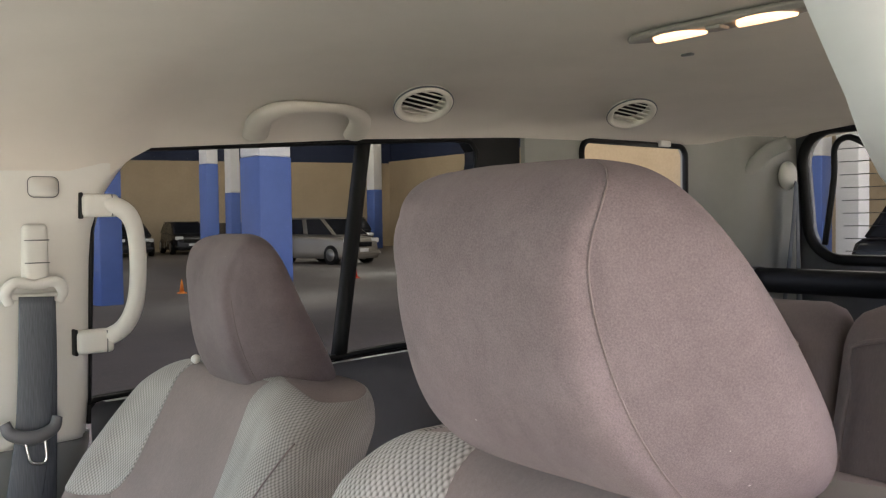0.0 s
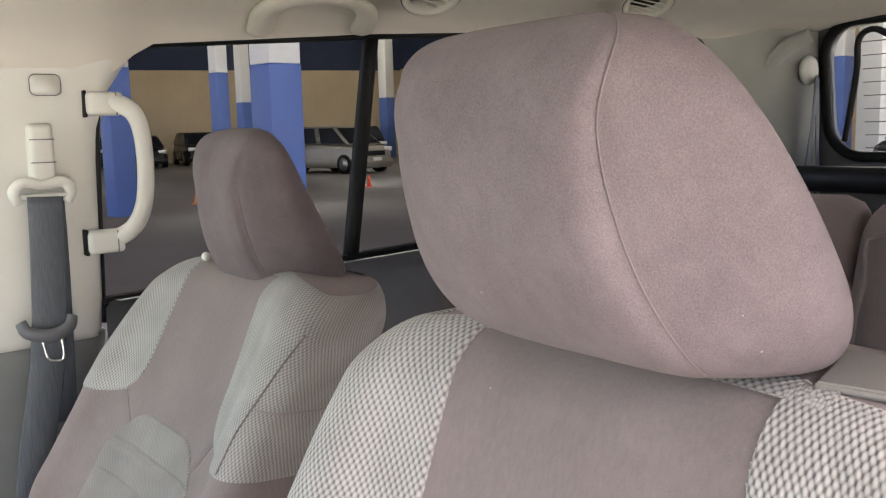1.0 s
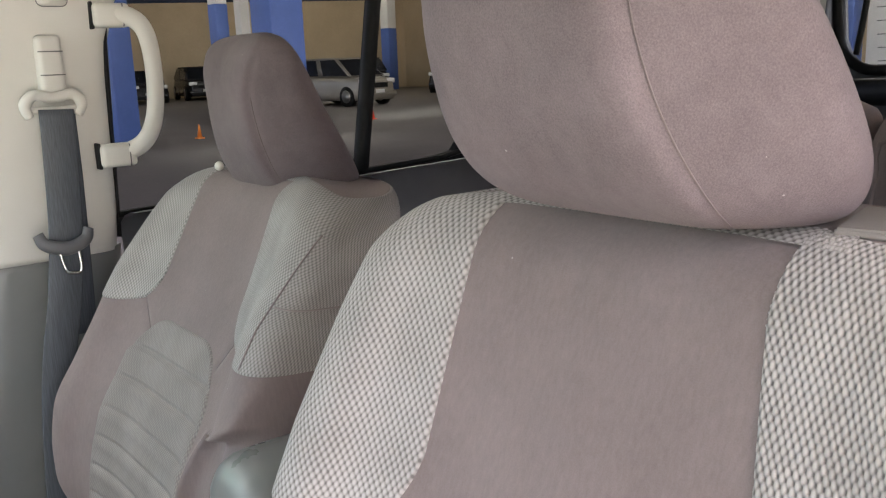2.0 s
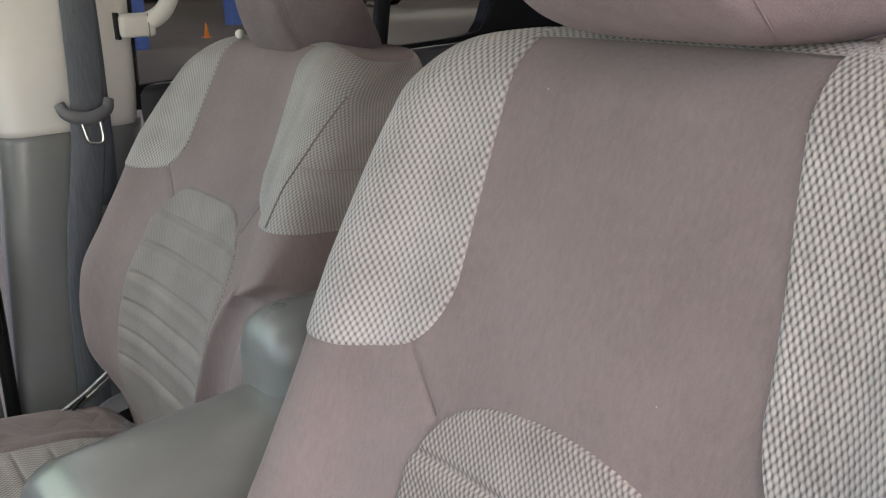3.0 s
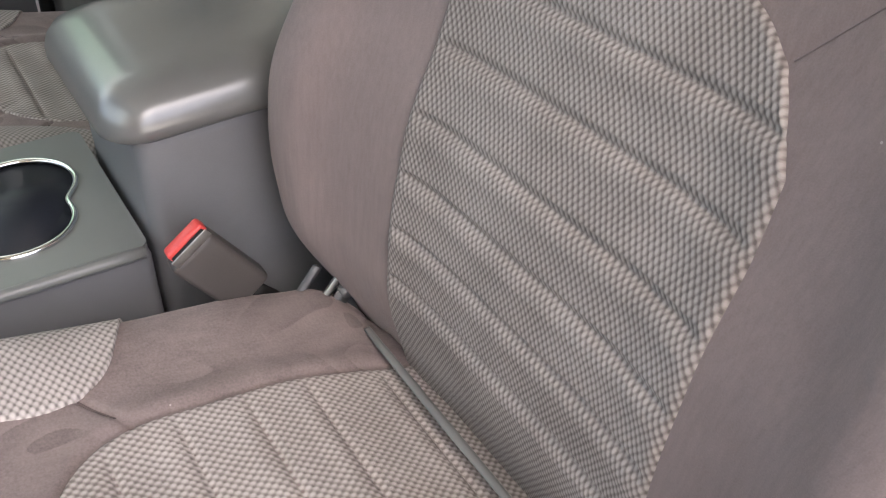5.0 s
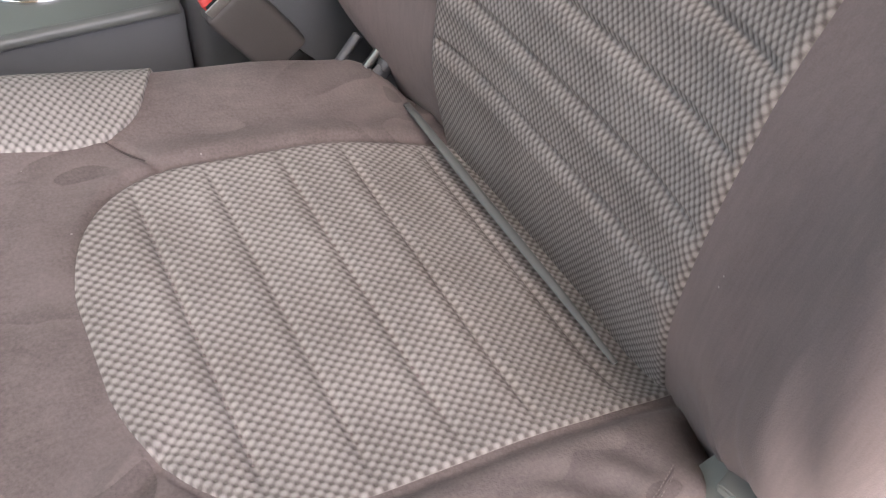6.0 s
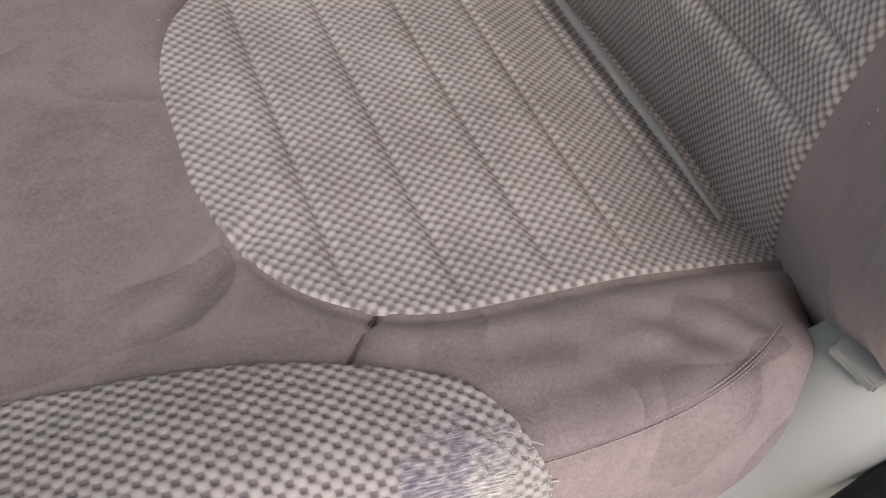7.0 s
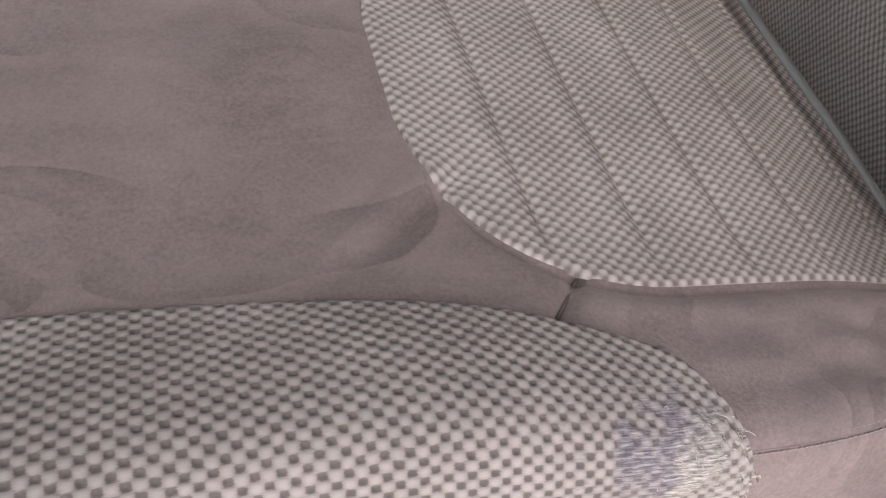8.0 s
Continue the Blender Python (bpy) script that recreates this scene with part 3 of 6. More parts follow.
def seat(name, at, tilt, step, label, worn=False, low=0.0, head=(0, 0), tall=1.0, slim=1.0):
    """A bucket seat: base cloth, raised mesh cloth on the bolsters, quilted middle panels, headrest, brackets."""
    e = thing(name, at, label, "car seat", "front seats")
    relief = 0.0004 if worn else 0.0
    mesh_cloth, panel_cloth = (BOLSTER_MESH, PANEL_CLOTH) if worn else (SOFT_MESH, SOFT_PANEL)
    # backrest
    w = np.concatenate([np.linspace(-0.52, -0.27, 30), np.linspace(-0.262, 0.262, int(0.53 / 0.0025)), np.linspace(0.27, 0.52, 30)])
    v = np.concatenate([np.linspace(0.745, BACK_TOP - BACK_ROLL, int(0.58 / 0.0025)), BACK_TOP - BACK_ROLL + BACK_ROLL * np.linspace(0.1, 1.55, 10)])
    p = back_surface(v, w)
    # seams pressed into the cloth between panel corner and bolster mesh
    for sgn in (-1, 1):
        a, b = np.array([sgn * 0.105, 1.122]), np.array([sgn * 0.137, 1.158])
        uv = np.stack([p[..., 1], p[..., 2]], -1)
        tt = np.clip(((uv - a) @ (b - a)) / ((b - a) @ (b - a)), 0, 1)
        d = np.linalg.norm(uv - (a + tt[..., None] * (b - a)), axis=-1)
        p[..., 0] += 0.0025 * np.exp(-((d / 0.004) ** 2)) * (p[..., 0] < back_x(p[..., 2]) + 0.02)
    if worn:
        # soft folds low on the outer bolster, where the cloth is tucked round the base
        for y0, z0, slant, long, wide, deep in ((-0.205, 0.86, 0.5, 0.06, 0.010, 0.0035), (-0.235, 0.90, 0.3, 0.08, 0.012, 0.003), (-0.215, 0.815, 1.0, 0.035, 0.007, 0.003)):
            a, b = (p[..., 2] - z0), (p[..., 1] - y0) - slant * (p[..., 2] - z0)
            fold = np.exp(-((a / long) ** 2)) * (np.exp(-((b / wide) ** 2)) - 0.6 * np.exp(-(((b - 1.7 * wide) / wide) ** 2)))
            p[..., 0] += deep * fold * (p[..., 0] < back_x(p[..., 2]) + 0.04)
    if tilt:
        # the inner bolster folds back below its mesh cloth, with a crest that steps inwards
        crest = np.interp(p[..., 2], [0.80, 0.90, 1.0, 1.045, 1.068, 1.084, 1.10, 1.16], [-0.105, -0.118, -0.132, -0.142, -0.158, -0.215, -0.238, -0.245])
        out = crest - p[..., 1]
        on_front = np.clip((back_x(p[..., 2]) + 0.03 - p[..., 0]) / 0.02, 0, 1) * np.clip((1.15 - p[..., 2]) / 0.03, 0, 1)
        p[..., 0] += on_front * (0.022 * (1 - np.exp(-np.clip(out, 0, 1) / 0.012)) - 0.006 * np.exp(-((out / 0.010) ** 2)))
    p = leaned(p, tilt)
    grid("backrest", p, SUEDE, e, None, True, caps=True)
    # mesh cloth over both bolsters
    for sgn in (1, -1):
        ww = np.arange(0.106, 0.350, step)
        brim = outline(ww, [0.106, 0.112, 0.122, 0.138, 0.165, 0.21, 0.35], [1.205, 1.187, 1.171, 1.159, 1.152, 1.149, 1.149])
        nv = int(0.22 / step)
        top = BACK_TOP - BACK_ROLL + BACK_ROLL * 1.5
        V = brim[None, :] + (top - brim)[None, :] * np.linspace(0, 1, nv)[:, None]
        start = np.full(V.shape, 0.111) if sgn > 0 else inner_brim(V)
        Wd = ww[None, :] + (start - 0.106) * (1 - (ww[None, :] - 0.106) / 0.244)
        q = laid(V, sgn * Wd, np.linspace(1.12, top, 90), np.linspace(0.10, 0.36, 130) * sgn)
        q = raised(q, edge_lift(nv, len(ww), 0.22 / nv, step, 0.0022 if sgn > 0 else 0.0013) + relief * knots(Wd * (1 if sgn > 0 else 1.3), V, *WEAVE_BOLSTER), (-1, sgn * 0.6, 0.2))
        uv = np.stack([Wd * (1 if sgn > 0 else 1.3), V], -1)
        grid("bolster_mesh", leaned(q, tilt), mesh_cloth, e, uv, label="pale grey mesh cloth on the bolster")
    # mesh cloth over the top edge, between the bolsters
    ww = np.arange(-0.125, 0.1251, step)
    tops = BACK_TOP - BACK_ROLL + BACK_ROLL * np.linspace(1.02, 1.52, 22)
    V, W = np.meshgrid(tops, ww, indexing="ij")
    q = raised(back_surface(tops, ww), np.full(V.shape, 0.0012) + relief * knots(W, V * 1.4, *WEAVE_BOLSTER), (-1, 0, 0.6))
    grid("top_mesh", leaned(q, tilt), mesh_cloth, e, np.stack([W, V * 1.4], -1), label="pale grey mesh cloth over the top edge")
    # quilted lumbar panel
    ww = np.arange(-0.119, 0.1191, step)
    nv = int(0.36 / step)
    top = PANEL_TOP(ww) if not tilt else 1.144 - 0.085 * np.clip((np.abs(ww) - 0.045) / 0.085, 0, 1) ** 2.6
    V = 0.79 + (top - 0.79)[None, :] * np.linspace(0, 1, nv)[:, None]
    side = -np.sign(at[1] + 0.001)
    W = ww[None, :] * (1 + np.where(-side * ww > 0, 0.28 if tilt else 0.13, 0.0)[None, :] * SIDE_SWELL(V))
    q = laid(V, W, np.linspace(0.785, 1.155, 140), np.linspace(-0.15, 0.15, 160))
    lift = edge_lift(nv, len(ww), 0.36 / nv, step, 0.0030, 0.006)
    fade = np.clip((np.minimum(np.arange(len(ww)), np.arange(len(ww))[::-1])[None, :] * step) / 0.012, 0, 1)
    for g in BACK_GROOVES:
        d = V - g
        lift -= 0.0032 * fade * np.exp(-((d / 0.0030) ** 2))
        lift += 0.0018 * fade * np.exp(-(((d + 0.011) / 0.007) ** 2))
    q = raised(q, lift + 0.8 * relief * knots(W, V, *WEAVE_PANEL), (-1, 0, 0.2))
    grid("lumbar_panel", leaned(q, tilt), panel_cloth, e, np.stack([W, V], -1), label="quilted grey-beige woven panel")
    # cushion
    w = np.linspace(-0.335, 0.335, int(0.67 / 0.0018))
    v = np.concatenate([np.linspace(0.03, CUSH_FRONT + CUSH_ROLL, int(0.5 / 0.0018)), CUSH_FRONT + CUSH_ROLL - CUSH_ROLL * np.linspace(0.1, 3.2, 24)])
    p = cush_surface(v, w)
    p[..., 2] += cushion_wrinkles(p[..., 0], p[..., 1]) * (p[..., 2] > 0.78)
    off = np.abs(p[..., 1] + 0.016) - panel_half(p[..., 0])
    p[..., 2] += 0.0036 * np.exp(-(((off - 0.012) / 0.010) ** 2)) * np.clip((p[..., 0] + 0.255) / 0.05, 0, 1) * (p[..., 2] > 0.78)
    p[..., 2] -= 0.0026 * np.exp(-(((off - 0.0035) / 0.0032) ** 2)) * (p[..., 2] > 0.78) * np.clip((p[..., 0] + 0.268) / 0.02, 0, 1)
    for sgn in (-1, 1):
        a, b = np.array([-0.200, sgn * 0.114 - 0.004]), np.array([-0.241, sgn * 0.167])
        tt = np.clip(((p[..., :2] - a) @ (b - a)) / ((b - a) @ (b - a)), 0, 1)
        d = np.linalg.norm(p[..., :2] - (a + tt[..., None] * (b - a)), axis=-1)
        p[..., 2] -= 0.0036 * np.exp(-((d / 0.0030) ** 2)) * (p[..., 2] > 0.78)
    cloth = p[p[..., 2] > 0.78]
    grid("cushion", p - [0, 0, low], SUEDE_SAT_ON, e)
    for sgn in (1, -1):
        vv = np.arange(-0.43, -0.172, step)
        inner = outline(vv, [-0.43, -0.412, -0.325, -0.268, -0.235, -0.2, -0.186, -0.178, -0.172], [0.130, 0.131, 0.140, 0.149, 0.158, 0.172, 0.187, 0.206, 0.226])
        if sgn > 0:
            inner = outline(vv, [-0.43, -0.33, -0.296, -0.267, -0.252, -0.235, -0.216, -0.198, -0.184, -0.177, -0.172], [0.150, 0.146, 0.142, 0.137, 0.1345, 0.1355, 0.143, 0.160, 0.188, 0.208, 0.226])
        nw = int(0.14 / step)
        Wd = inner[:, None] + (0.285 - inner)[:, None] * np.linspace(0, 1, nw)[None, :]
        q = cush_surface(vv, sgn * Wd)
        q[..., 2] += cushion_wrinkles(q[..., 0], q[..., 1]) * (q[..., 2] > 0.78)
        uv = np.stack([np.broadcast_to(vv[:, None], Wd.shape), Wd - 0.215], -1)
        flat = 1 - np.exp(-(((uv[..., 0] + 0.207) / 0.026) ** 2) - ((uv[..., 1] + 0.0) / 0.022) ** 2) * (sgn < 0)
        q = raised(q, edge_lift(len(vv), nw, step, 0.14 / nw, 0.0026) + relief * flat * knots(uv[..., 0], uv[..., 1], *(WEAVE_WORN if worn and sgn < 0 else WEAVE_BOLSTER)), (0, sgn * 0.4, 1))
        if worn and sgn < 0:
            q[..., 2] += 0.0011 * (1 - flat) * torn(*flat.shape)
        mat = WORN_MESH if worn and sgn < 0 else mesh_cloth
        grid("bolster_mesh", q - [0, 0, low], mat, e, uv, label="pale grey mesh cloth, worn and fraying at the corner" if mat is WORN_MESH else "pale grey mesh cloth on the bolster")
    vv = np.arange(-0.2675, 0.012, step)
    half = panel_half(vv)
    nw = int(0.25 / step)
    Wd = half[:, None] * np.linspace(-1, 1, nw)[None, :] - 0.016
    q = cush_surface(vv, Wd)
    rim = np.clip(np.minimum(np.arange(nw), np.arange(nw)[::-1])[None, :] * (0.25 / nw) / 0.04, 0, 1)
    q[..., 2] += (1.0 - 0.6 * rim) * cushion_wrinkles(q[..., 0], q[..., 1])
    lift = edge_lift(len(vv), nw, step, 0.25 / nw, 0.0016, 0.005)
    fade = np.clip(np.minimum(np.arange(nw), np.arange(nw)[::-1])[None, :] * (0.25 / nw) / 0.03, 0, 1)
    for g in CUSH_GROOVES:
        d = vv - g - 0.004 * np.cos(Wd[0] * 12).mean()
        lift -= (0.0020 * np.exp(-((d / 0.0028) ** 2)))[:, None] * fade
        lift += (0.0016 * np.exp(-(((d + 0.011) / 0.007) ** 2)))[:, None] * fade
    q = raised(q, lift + 0.9 * relief * knots(Wd, np.broadcast_to(vv[:, None], Wd.shape), *WEAVE_CUSHION), (0, 0, 1))
    uv = np.stack([Wd, np.broadcast_to(vv[:, None], Wd.shape)], -1)
    grid("cushion_panel", q - [0, 0, low], SEAT_PANEL_CLOTH, e, uv, label="quilted grey-beige woven panel")
    if worn:
        loose_threads(e)
    # tuck strip in the gap between cushion and backrest
    tube("tuck_strip", [(-0.012, 0.150, 0.817 - low), (-0.0155, 0.12, 0.8225 - low), (-0.0160, 0.04, 0.8215 - low), (-0.0160, -0.05, 0.8205 - low), (-0.014, -0.11, 0.815 - low)], [0.0030, 0.0036, 0.0036, 0.0032, 0.002], GREEN_GREY if worn else CHARCOAL, e, n=50, sides=8, flat=0.6, label="grey plastic tuck strip")
    # seams
    for sgn in (1, -1):
        xy = np.array([-0.2065, sgn * 0.1215 - 0.004]) + np.linspace(0, 1, 22)[:, None] * np.array([-0.0335, sgn * 0.0435 + 0.004])
        a = np.array([cloth[np.argmin(np.abs(cloth[:, :2] - q).sum(1))] for q in xy])
        a = np.column_stack([xy, np.convolve(np.pad(a[:, 2], 2, mode="edge"), np.ones(5) / 5, "valid")])
        tube("seam", a + [0, 0, 0.0002 - low], 0.0009, DARK_SEAM, e, n=0, sides=6, label="dark stitched seam")
        if sgn * at[1] > 0:
            vs = np.linspace(-0.180, -0.036, 50)
            a = cush_surface(vs, [[sgn * (0.213 - 0.028 * (k / 49) ** 2.6)] for k in range(50)])[:, 0] + [0, 0, 0.0004]
            tube("seam", a - [0, 0, low + 0.0010], 0.0006, SEAM, e, n=0, sides=6, label="dark stitched seam")
            stitches("stitching", a + [0, 0.0014 * sgn, -0.0010 - low], e)
            stitches("stitching", a + [0, -0.0012 * sgn, 0.0002 - low], e)
        b = back_surface(np.linspace(1.122, 1.157, 16), [[sgn * (0.105 + 0.033 * k / 15)] for k in range(16)], tilt)[:, 0]
        tube("seam", b + [0.0020, 0, 0], 0.0004, SEAM, e, n=0, sides=6, label="dark stitched seam")
    if tilt:
        # the passenger seat's inner bolster is seamed along its crest and once across
        vs = np.linspace(1.155, 1.335, 60)
        a = back_surface(vs, [[-0.222]] * 60, tilt)[:, 0]
        tube("seam", a + [-0.0022, -0.001, 0], 0.0010, STITCH, e, n=0, sides=6, up=(1, 0, 0))
        ws = np.linspace(-0.225, -0.33, 30)
        b = back_surface(np.array([1.232]), ws, tilt)[0]
        tube("seam", b + [-0.001, -0.0018, 0], 0.0007, STITCH, e, n=0, sides=6)
    headrest(e, tilt, head, tall, slim)
    # metal recliner links and plastic side shields
    for sgn in (-np.sign(at[1]),):
        bm = plate_bm([(-0.065, 0.775), (-0.055, 0.772), (-0.004, 0.822), (0.016, 0.85), (0.010, 0.855), (-0.016, 0.832)], 0.004, 1, 0.0015)
        bmesh.ops.translate(bm, vec=(0, sgn * 0.186, 0), verts=bm.verts)
        br = part("recliner_bracket", bm, CHARCOAL, e, "dark steel recliner link")
        tube("bolt", [(-0.012, sgn * 0.182, 0.83), (-0.012, sgn * 0.198, 0.83)], 0.0045, CHARCOAL, br, n=4, sides=12)
        if worn:
            for k, (x0, z0, x1, z1) in enumerate(((-0.072, 0.806, -0.028, 0.852), (-0.053, 0.803, -0.010, 0.846))):
                y_ = sgn * (0.199 - 0.008 * k)
                ribbon("recliner_link", [(x0, y_, z0), ((x0 + x1) / 2, y_, (z0 + z1) / 2 - 0.003), (x1, y_, z1)], 0.009, 0.005, METAL if k else CHARCOAL, e, (0.5, 0.5, -0.7), 14, "worn steel recliner link")
    shields(e)
    if worn:
        bm = plate_bm([(0.178, -0.095), (0.192, -0.165), (0.262, -0.158), (0.242, -0.078)], 0.005, 2, 0.0012)
        bmesh.ops.translate(bm, vec=(0, 0, 1.3615), verts=bm.verts)
        part("shoulder_plate", bm, BOARD, e, "flat taupe-grey plate on the seat's shoulder", smooth=False)
    else:
        bm = bmesh.new()
        bmesh.ops.create_uvsphere(bm, u_segments=16, v_segments=10, radius=0.0065)
        bmesh.ops.translate(bm, vec=(0.212, 0.112, 1.326), verts=bm.verts)
        for k, (x0, z0, x1, z1) in enumerate(((-0.088, 0.805, -0.008, 0.850), (-0.077, 0.794, -0.006, 0.836))):
            ribbon("recliner_link", [(x0, 0.196 + 0.012 * k, z0), ((x0 + x1) / 2, 0.196 + 0.012 * k, (z0 + z1) / 2 - 0.003), (x1, 0.196 + 0.012 * k, z1)], 0.010, 0.004, METAL, e, (0.5, 0.5, -0.7), 14, "bare steel recliner link")
        tube("link_clip", [(-0.075, 0.192, 0.795), (-0.068, 0.190, 0.812), (-0.052, 0.190, 0.822)], 0.003, BLACK, e, n=12, sides=8)
        part("release_button", bm, PALE, e, "white plastic head restraint button")
    # runners to the floor
    for sgn in (1, -1):
        block("seat_rail", (0.5, 0.05, 0.03), (-0.18, sgn * 0.17, 0.515), METAL, e, 0.005)
        block("seat_leg", (0.36, 0.03, 0.17), (-0.18, sgn * 0.17, 0.61), CHARCOAL, e, 0.008)
    return e


def stitches(name, line, e, pitch=0.0026, r=0.0004):
    """A row of short thread stitches along a line, joined in one part."""
    run = np.r_[0, np.cumsum(np.linalg.norm(np.diff(line, axis=0), axis=1))]
    verts, faces = [], []
    for s0 in np.arange(0.0, run[-1] - pitch, pitch):
        ring = []
        for f, k in ((0.0, 0.2), (0.15, 0.9), (0.4, 1.0), (0.65, 0.9), (0.8, 0.2)):
            c = np.array([np.interp(s0 + f * pitch, run, line[:, a]) for a in range(3)])
            ring.append([c + r * k * np.array([0, math.cos(q), math.sin(q)]) for q in (0.3, 1.9, 3.4, 5.0)])
        base = len(verts)
        verts += [v for four in ring for v in four]
        faces += [(base + 4 * i + j, base + 4 * i + (j + 1) % 4, base + 4 * i + 4 + (j + 1) % 4, base + 4 * i + 4 + j) for i in range(4) for j in range(4)]
    link_mesh(name, verts, faces, STITCH, e, label="pale thread stitches")


def torn(n, m):
    """Uneven lumps of torn cloth over an n by m sheet."""
    rng = np.random.default_rng(3)
    out = np.zeros((n, m))
    for cell, share in ((9, 0.6), (4, 0.4)):
        a, b = n // cell + 2, m // cell + 2
        base = rng.normal(0, 1, (a, b))
        i, j = np.arange(n) / cell, np.arange(m) / cell
        i0, j0 = i.astype(int), j.astype(int)
        fi, fj = (i - i0)[:, None], (j - j0)[None]
        out += share * (base[i0][:, j0] * (1 - fi) * (1 - fj) + base[i0 + 1][:, j0] * fi * (1 - fj) + base[i0][:, j0 + 1] * (1 - fi) * fj + base[i0 + 1][:, j0 + 1] * fi * fj)
    return out


def loose_threads(e):
    """Frayed ends standing off the worn corner of the bolster, joined in one part."""
    rng = np.random.default_rng(7)
    verts, faces = [], []
    for k in range(360):
        vv = min(-0.180, rng.normal(-0.199, 0.011))
        w = 0.222 + rng.normal(0, 0.008) - 0.3 * (vv + 0.2)
        a = cush_surface(np.array([vv]), np.array([-w]))[0, 0] + [0, 0, 0.0022]
        d = np.array([rng.normal(0.9, 0.6), rng.normal(-0.2, 0.6), 0.0]) * rng.uniform(0.0010, 0.0030)
        bend = rng.normal(0, 0.0012, 3)
        line = smooth_path([a, a + 0.4 * d + [0, 0, rng.uniform(0.0002, 0.0007)] + 0.4 * bend, a + 0.8 * d + [0, 0, rng.uniform(0.0, 0.0006)], a + d + [0, 0, -0.0006]], 7)
        r = rng.uniform(0.00014, 0.00034)
        base = len(verts)
        for q in line:
            verts += [q + [0, r, 0], q + [0, 0, r], q + [0, -r, 0]]
        for i in range(6):
            for j in range(3):
                p0, p1 = base + 3 * i + j, base + 3 * i + (j + 1) % 3
                faces.append((p0, p1, p1 + 3, p0 + 3))
    # thick tufts along the torn edge
    for k in range(130):
        w = rng.uniform(0.206, 0.246)
        vv = float(np.interp(w, [0.206, 0.226, 0.246], [-0.184, -0.178, -0.178])) + rng.normal(0, 0.0022)
        a = cush_surface(np.array([vv]), np.array([-w]))[0, 0] + [0, 0, 0.0016]
        d = np.array([rng.normal(0.5, 0.8), rng.normal(0, 0.8), 0.0]) * rng.uniform(0.0012, 0.0026)
        line = smooth_path([a, a + 0.4 * d + [0, 0, rng.uniform(0.0004, 0.0012)], a + 0.8 * d + [0, 0, rng.uniform(0.0002, 0.0010)] + rng.normal(0, 0.0005, 3), a + d + [0, 0, -0.0006]], 7)
        r = rng.uniform(0.0003, 0.0007)
        base = len(verts)
        for q in line:
            verts += [q + [0, r, 0], q + [0, 0, r], q + [0, -r, 0]]
        for i in range(6):
            for j in range(3):
                p0, p1 = base + 3 * i + j, base + 3 * i + (j + 1) % 3
                faces.append((p0, p1, p1 + 3, p0 + 3))
    link_mesh("loose_threads", verts, faces, FRAY, e, label="pale frayed threads at the worn corner")


def cushion_wrinkles(x, u):
    """Soft creases of sat-on cloth."""
    h = np.zeros_like(x)
    for cx, cu, ang, length, deep, wide in ((-0.27, -0.10, 40, 0.05, 0.0022, 0.006), (-0.15, -0.165, -25, 0.06, 0.0018, 0.009), (-0.09, -0.17, -40, 0.045, 0.0022, 0.008), (-0.06, -0.155, -65, 0.035, 0.002, 0.007), (-0.30, 0.02, 10, 0.08, 0.0006, 0.016), (-0.12, -0.185, 5, 0.07, 0.0014, 0.008), (-0.33, -0.05, 70, 0.06, 0.0005, 0.014)):
        c, s = math.cos(radians(ang)), math.sin(radians(ang))
        a, b = (x - cx) * c + (u - cu) * s, -(x - cx) * s + (u - cu) * c
        deep *= 1.7
        h -= deep * np.exp(-((a / length) ** 2) - (b / wide) ** 2)
        h += 0.6 * deep * np.exp(-((a / length) ** 2) - ((b - 1.6 * wide) / wide) ** 2)
    clear = np.clip((np.abs(u + 0.016) - 0.138) / 0.025, 0, 1)
    return h * (1 - (1 - clear) * np.clip((x + 0.25) / 0.04, 0, 1))


HEAD_Z = [1.358, 1.364, 1.378, 1.402, 1.432, 1.462, 1.488, 1.510, 1.526, 1.533, 1.536]
HEAD_FRONT = [0.185, 0.146, 0.112, 0.086, 0.069, 0.060, 0.056, 0.060, 0.072, 0.085, 0.100]
HEAD_REAR = [0.200, 0.226, 0.235, 0.227, 0.203, 0.177, 0.153, 0.133, 0.120, 0.112, 0.104]
HEAD_HALF = [0.04, 0.085, 0.104, 0.112, 0.113, 0.110, 0.104, 0.093, 0.075, 0.056, 0.028]


cheek_line = soft_lut([1.34, 1.36, 1.40, 1.44, 1.48, 1.505, 1.525, 1.54], [0.77, 0.72, 0.63, 0.58, 0.585, 0.67, 0.88, 1.05])


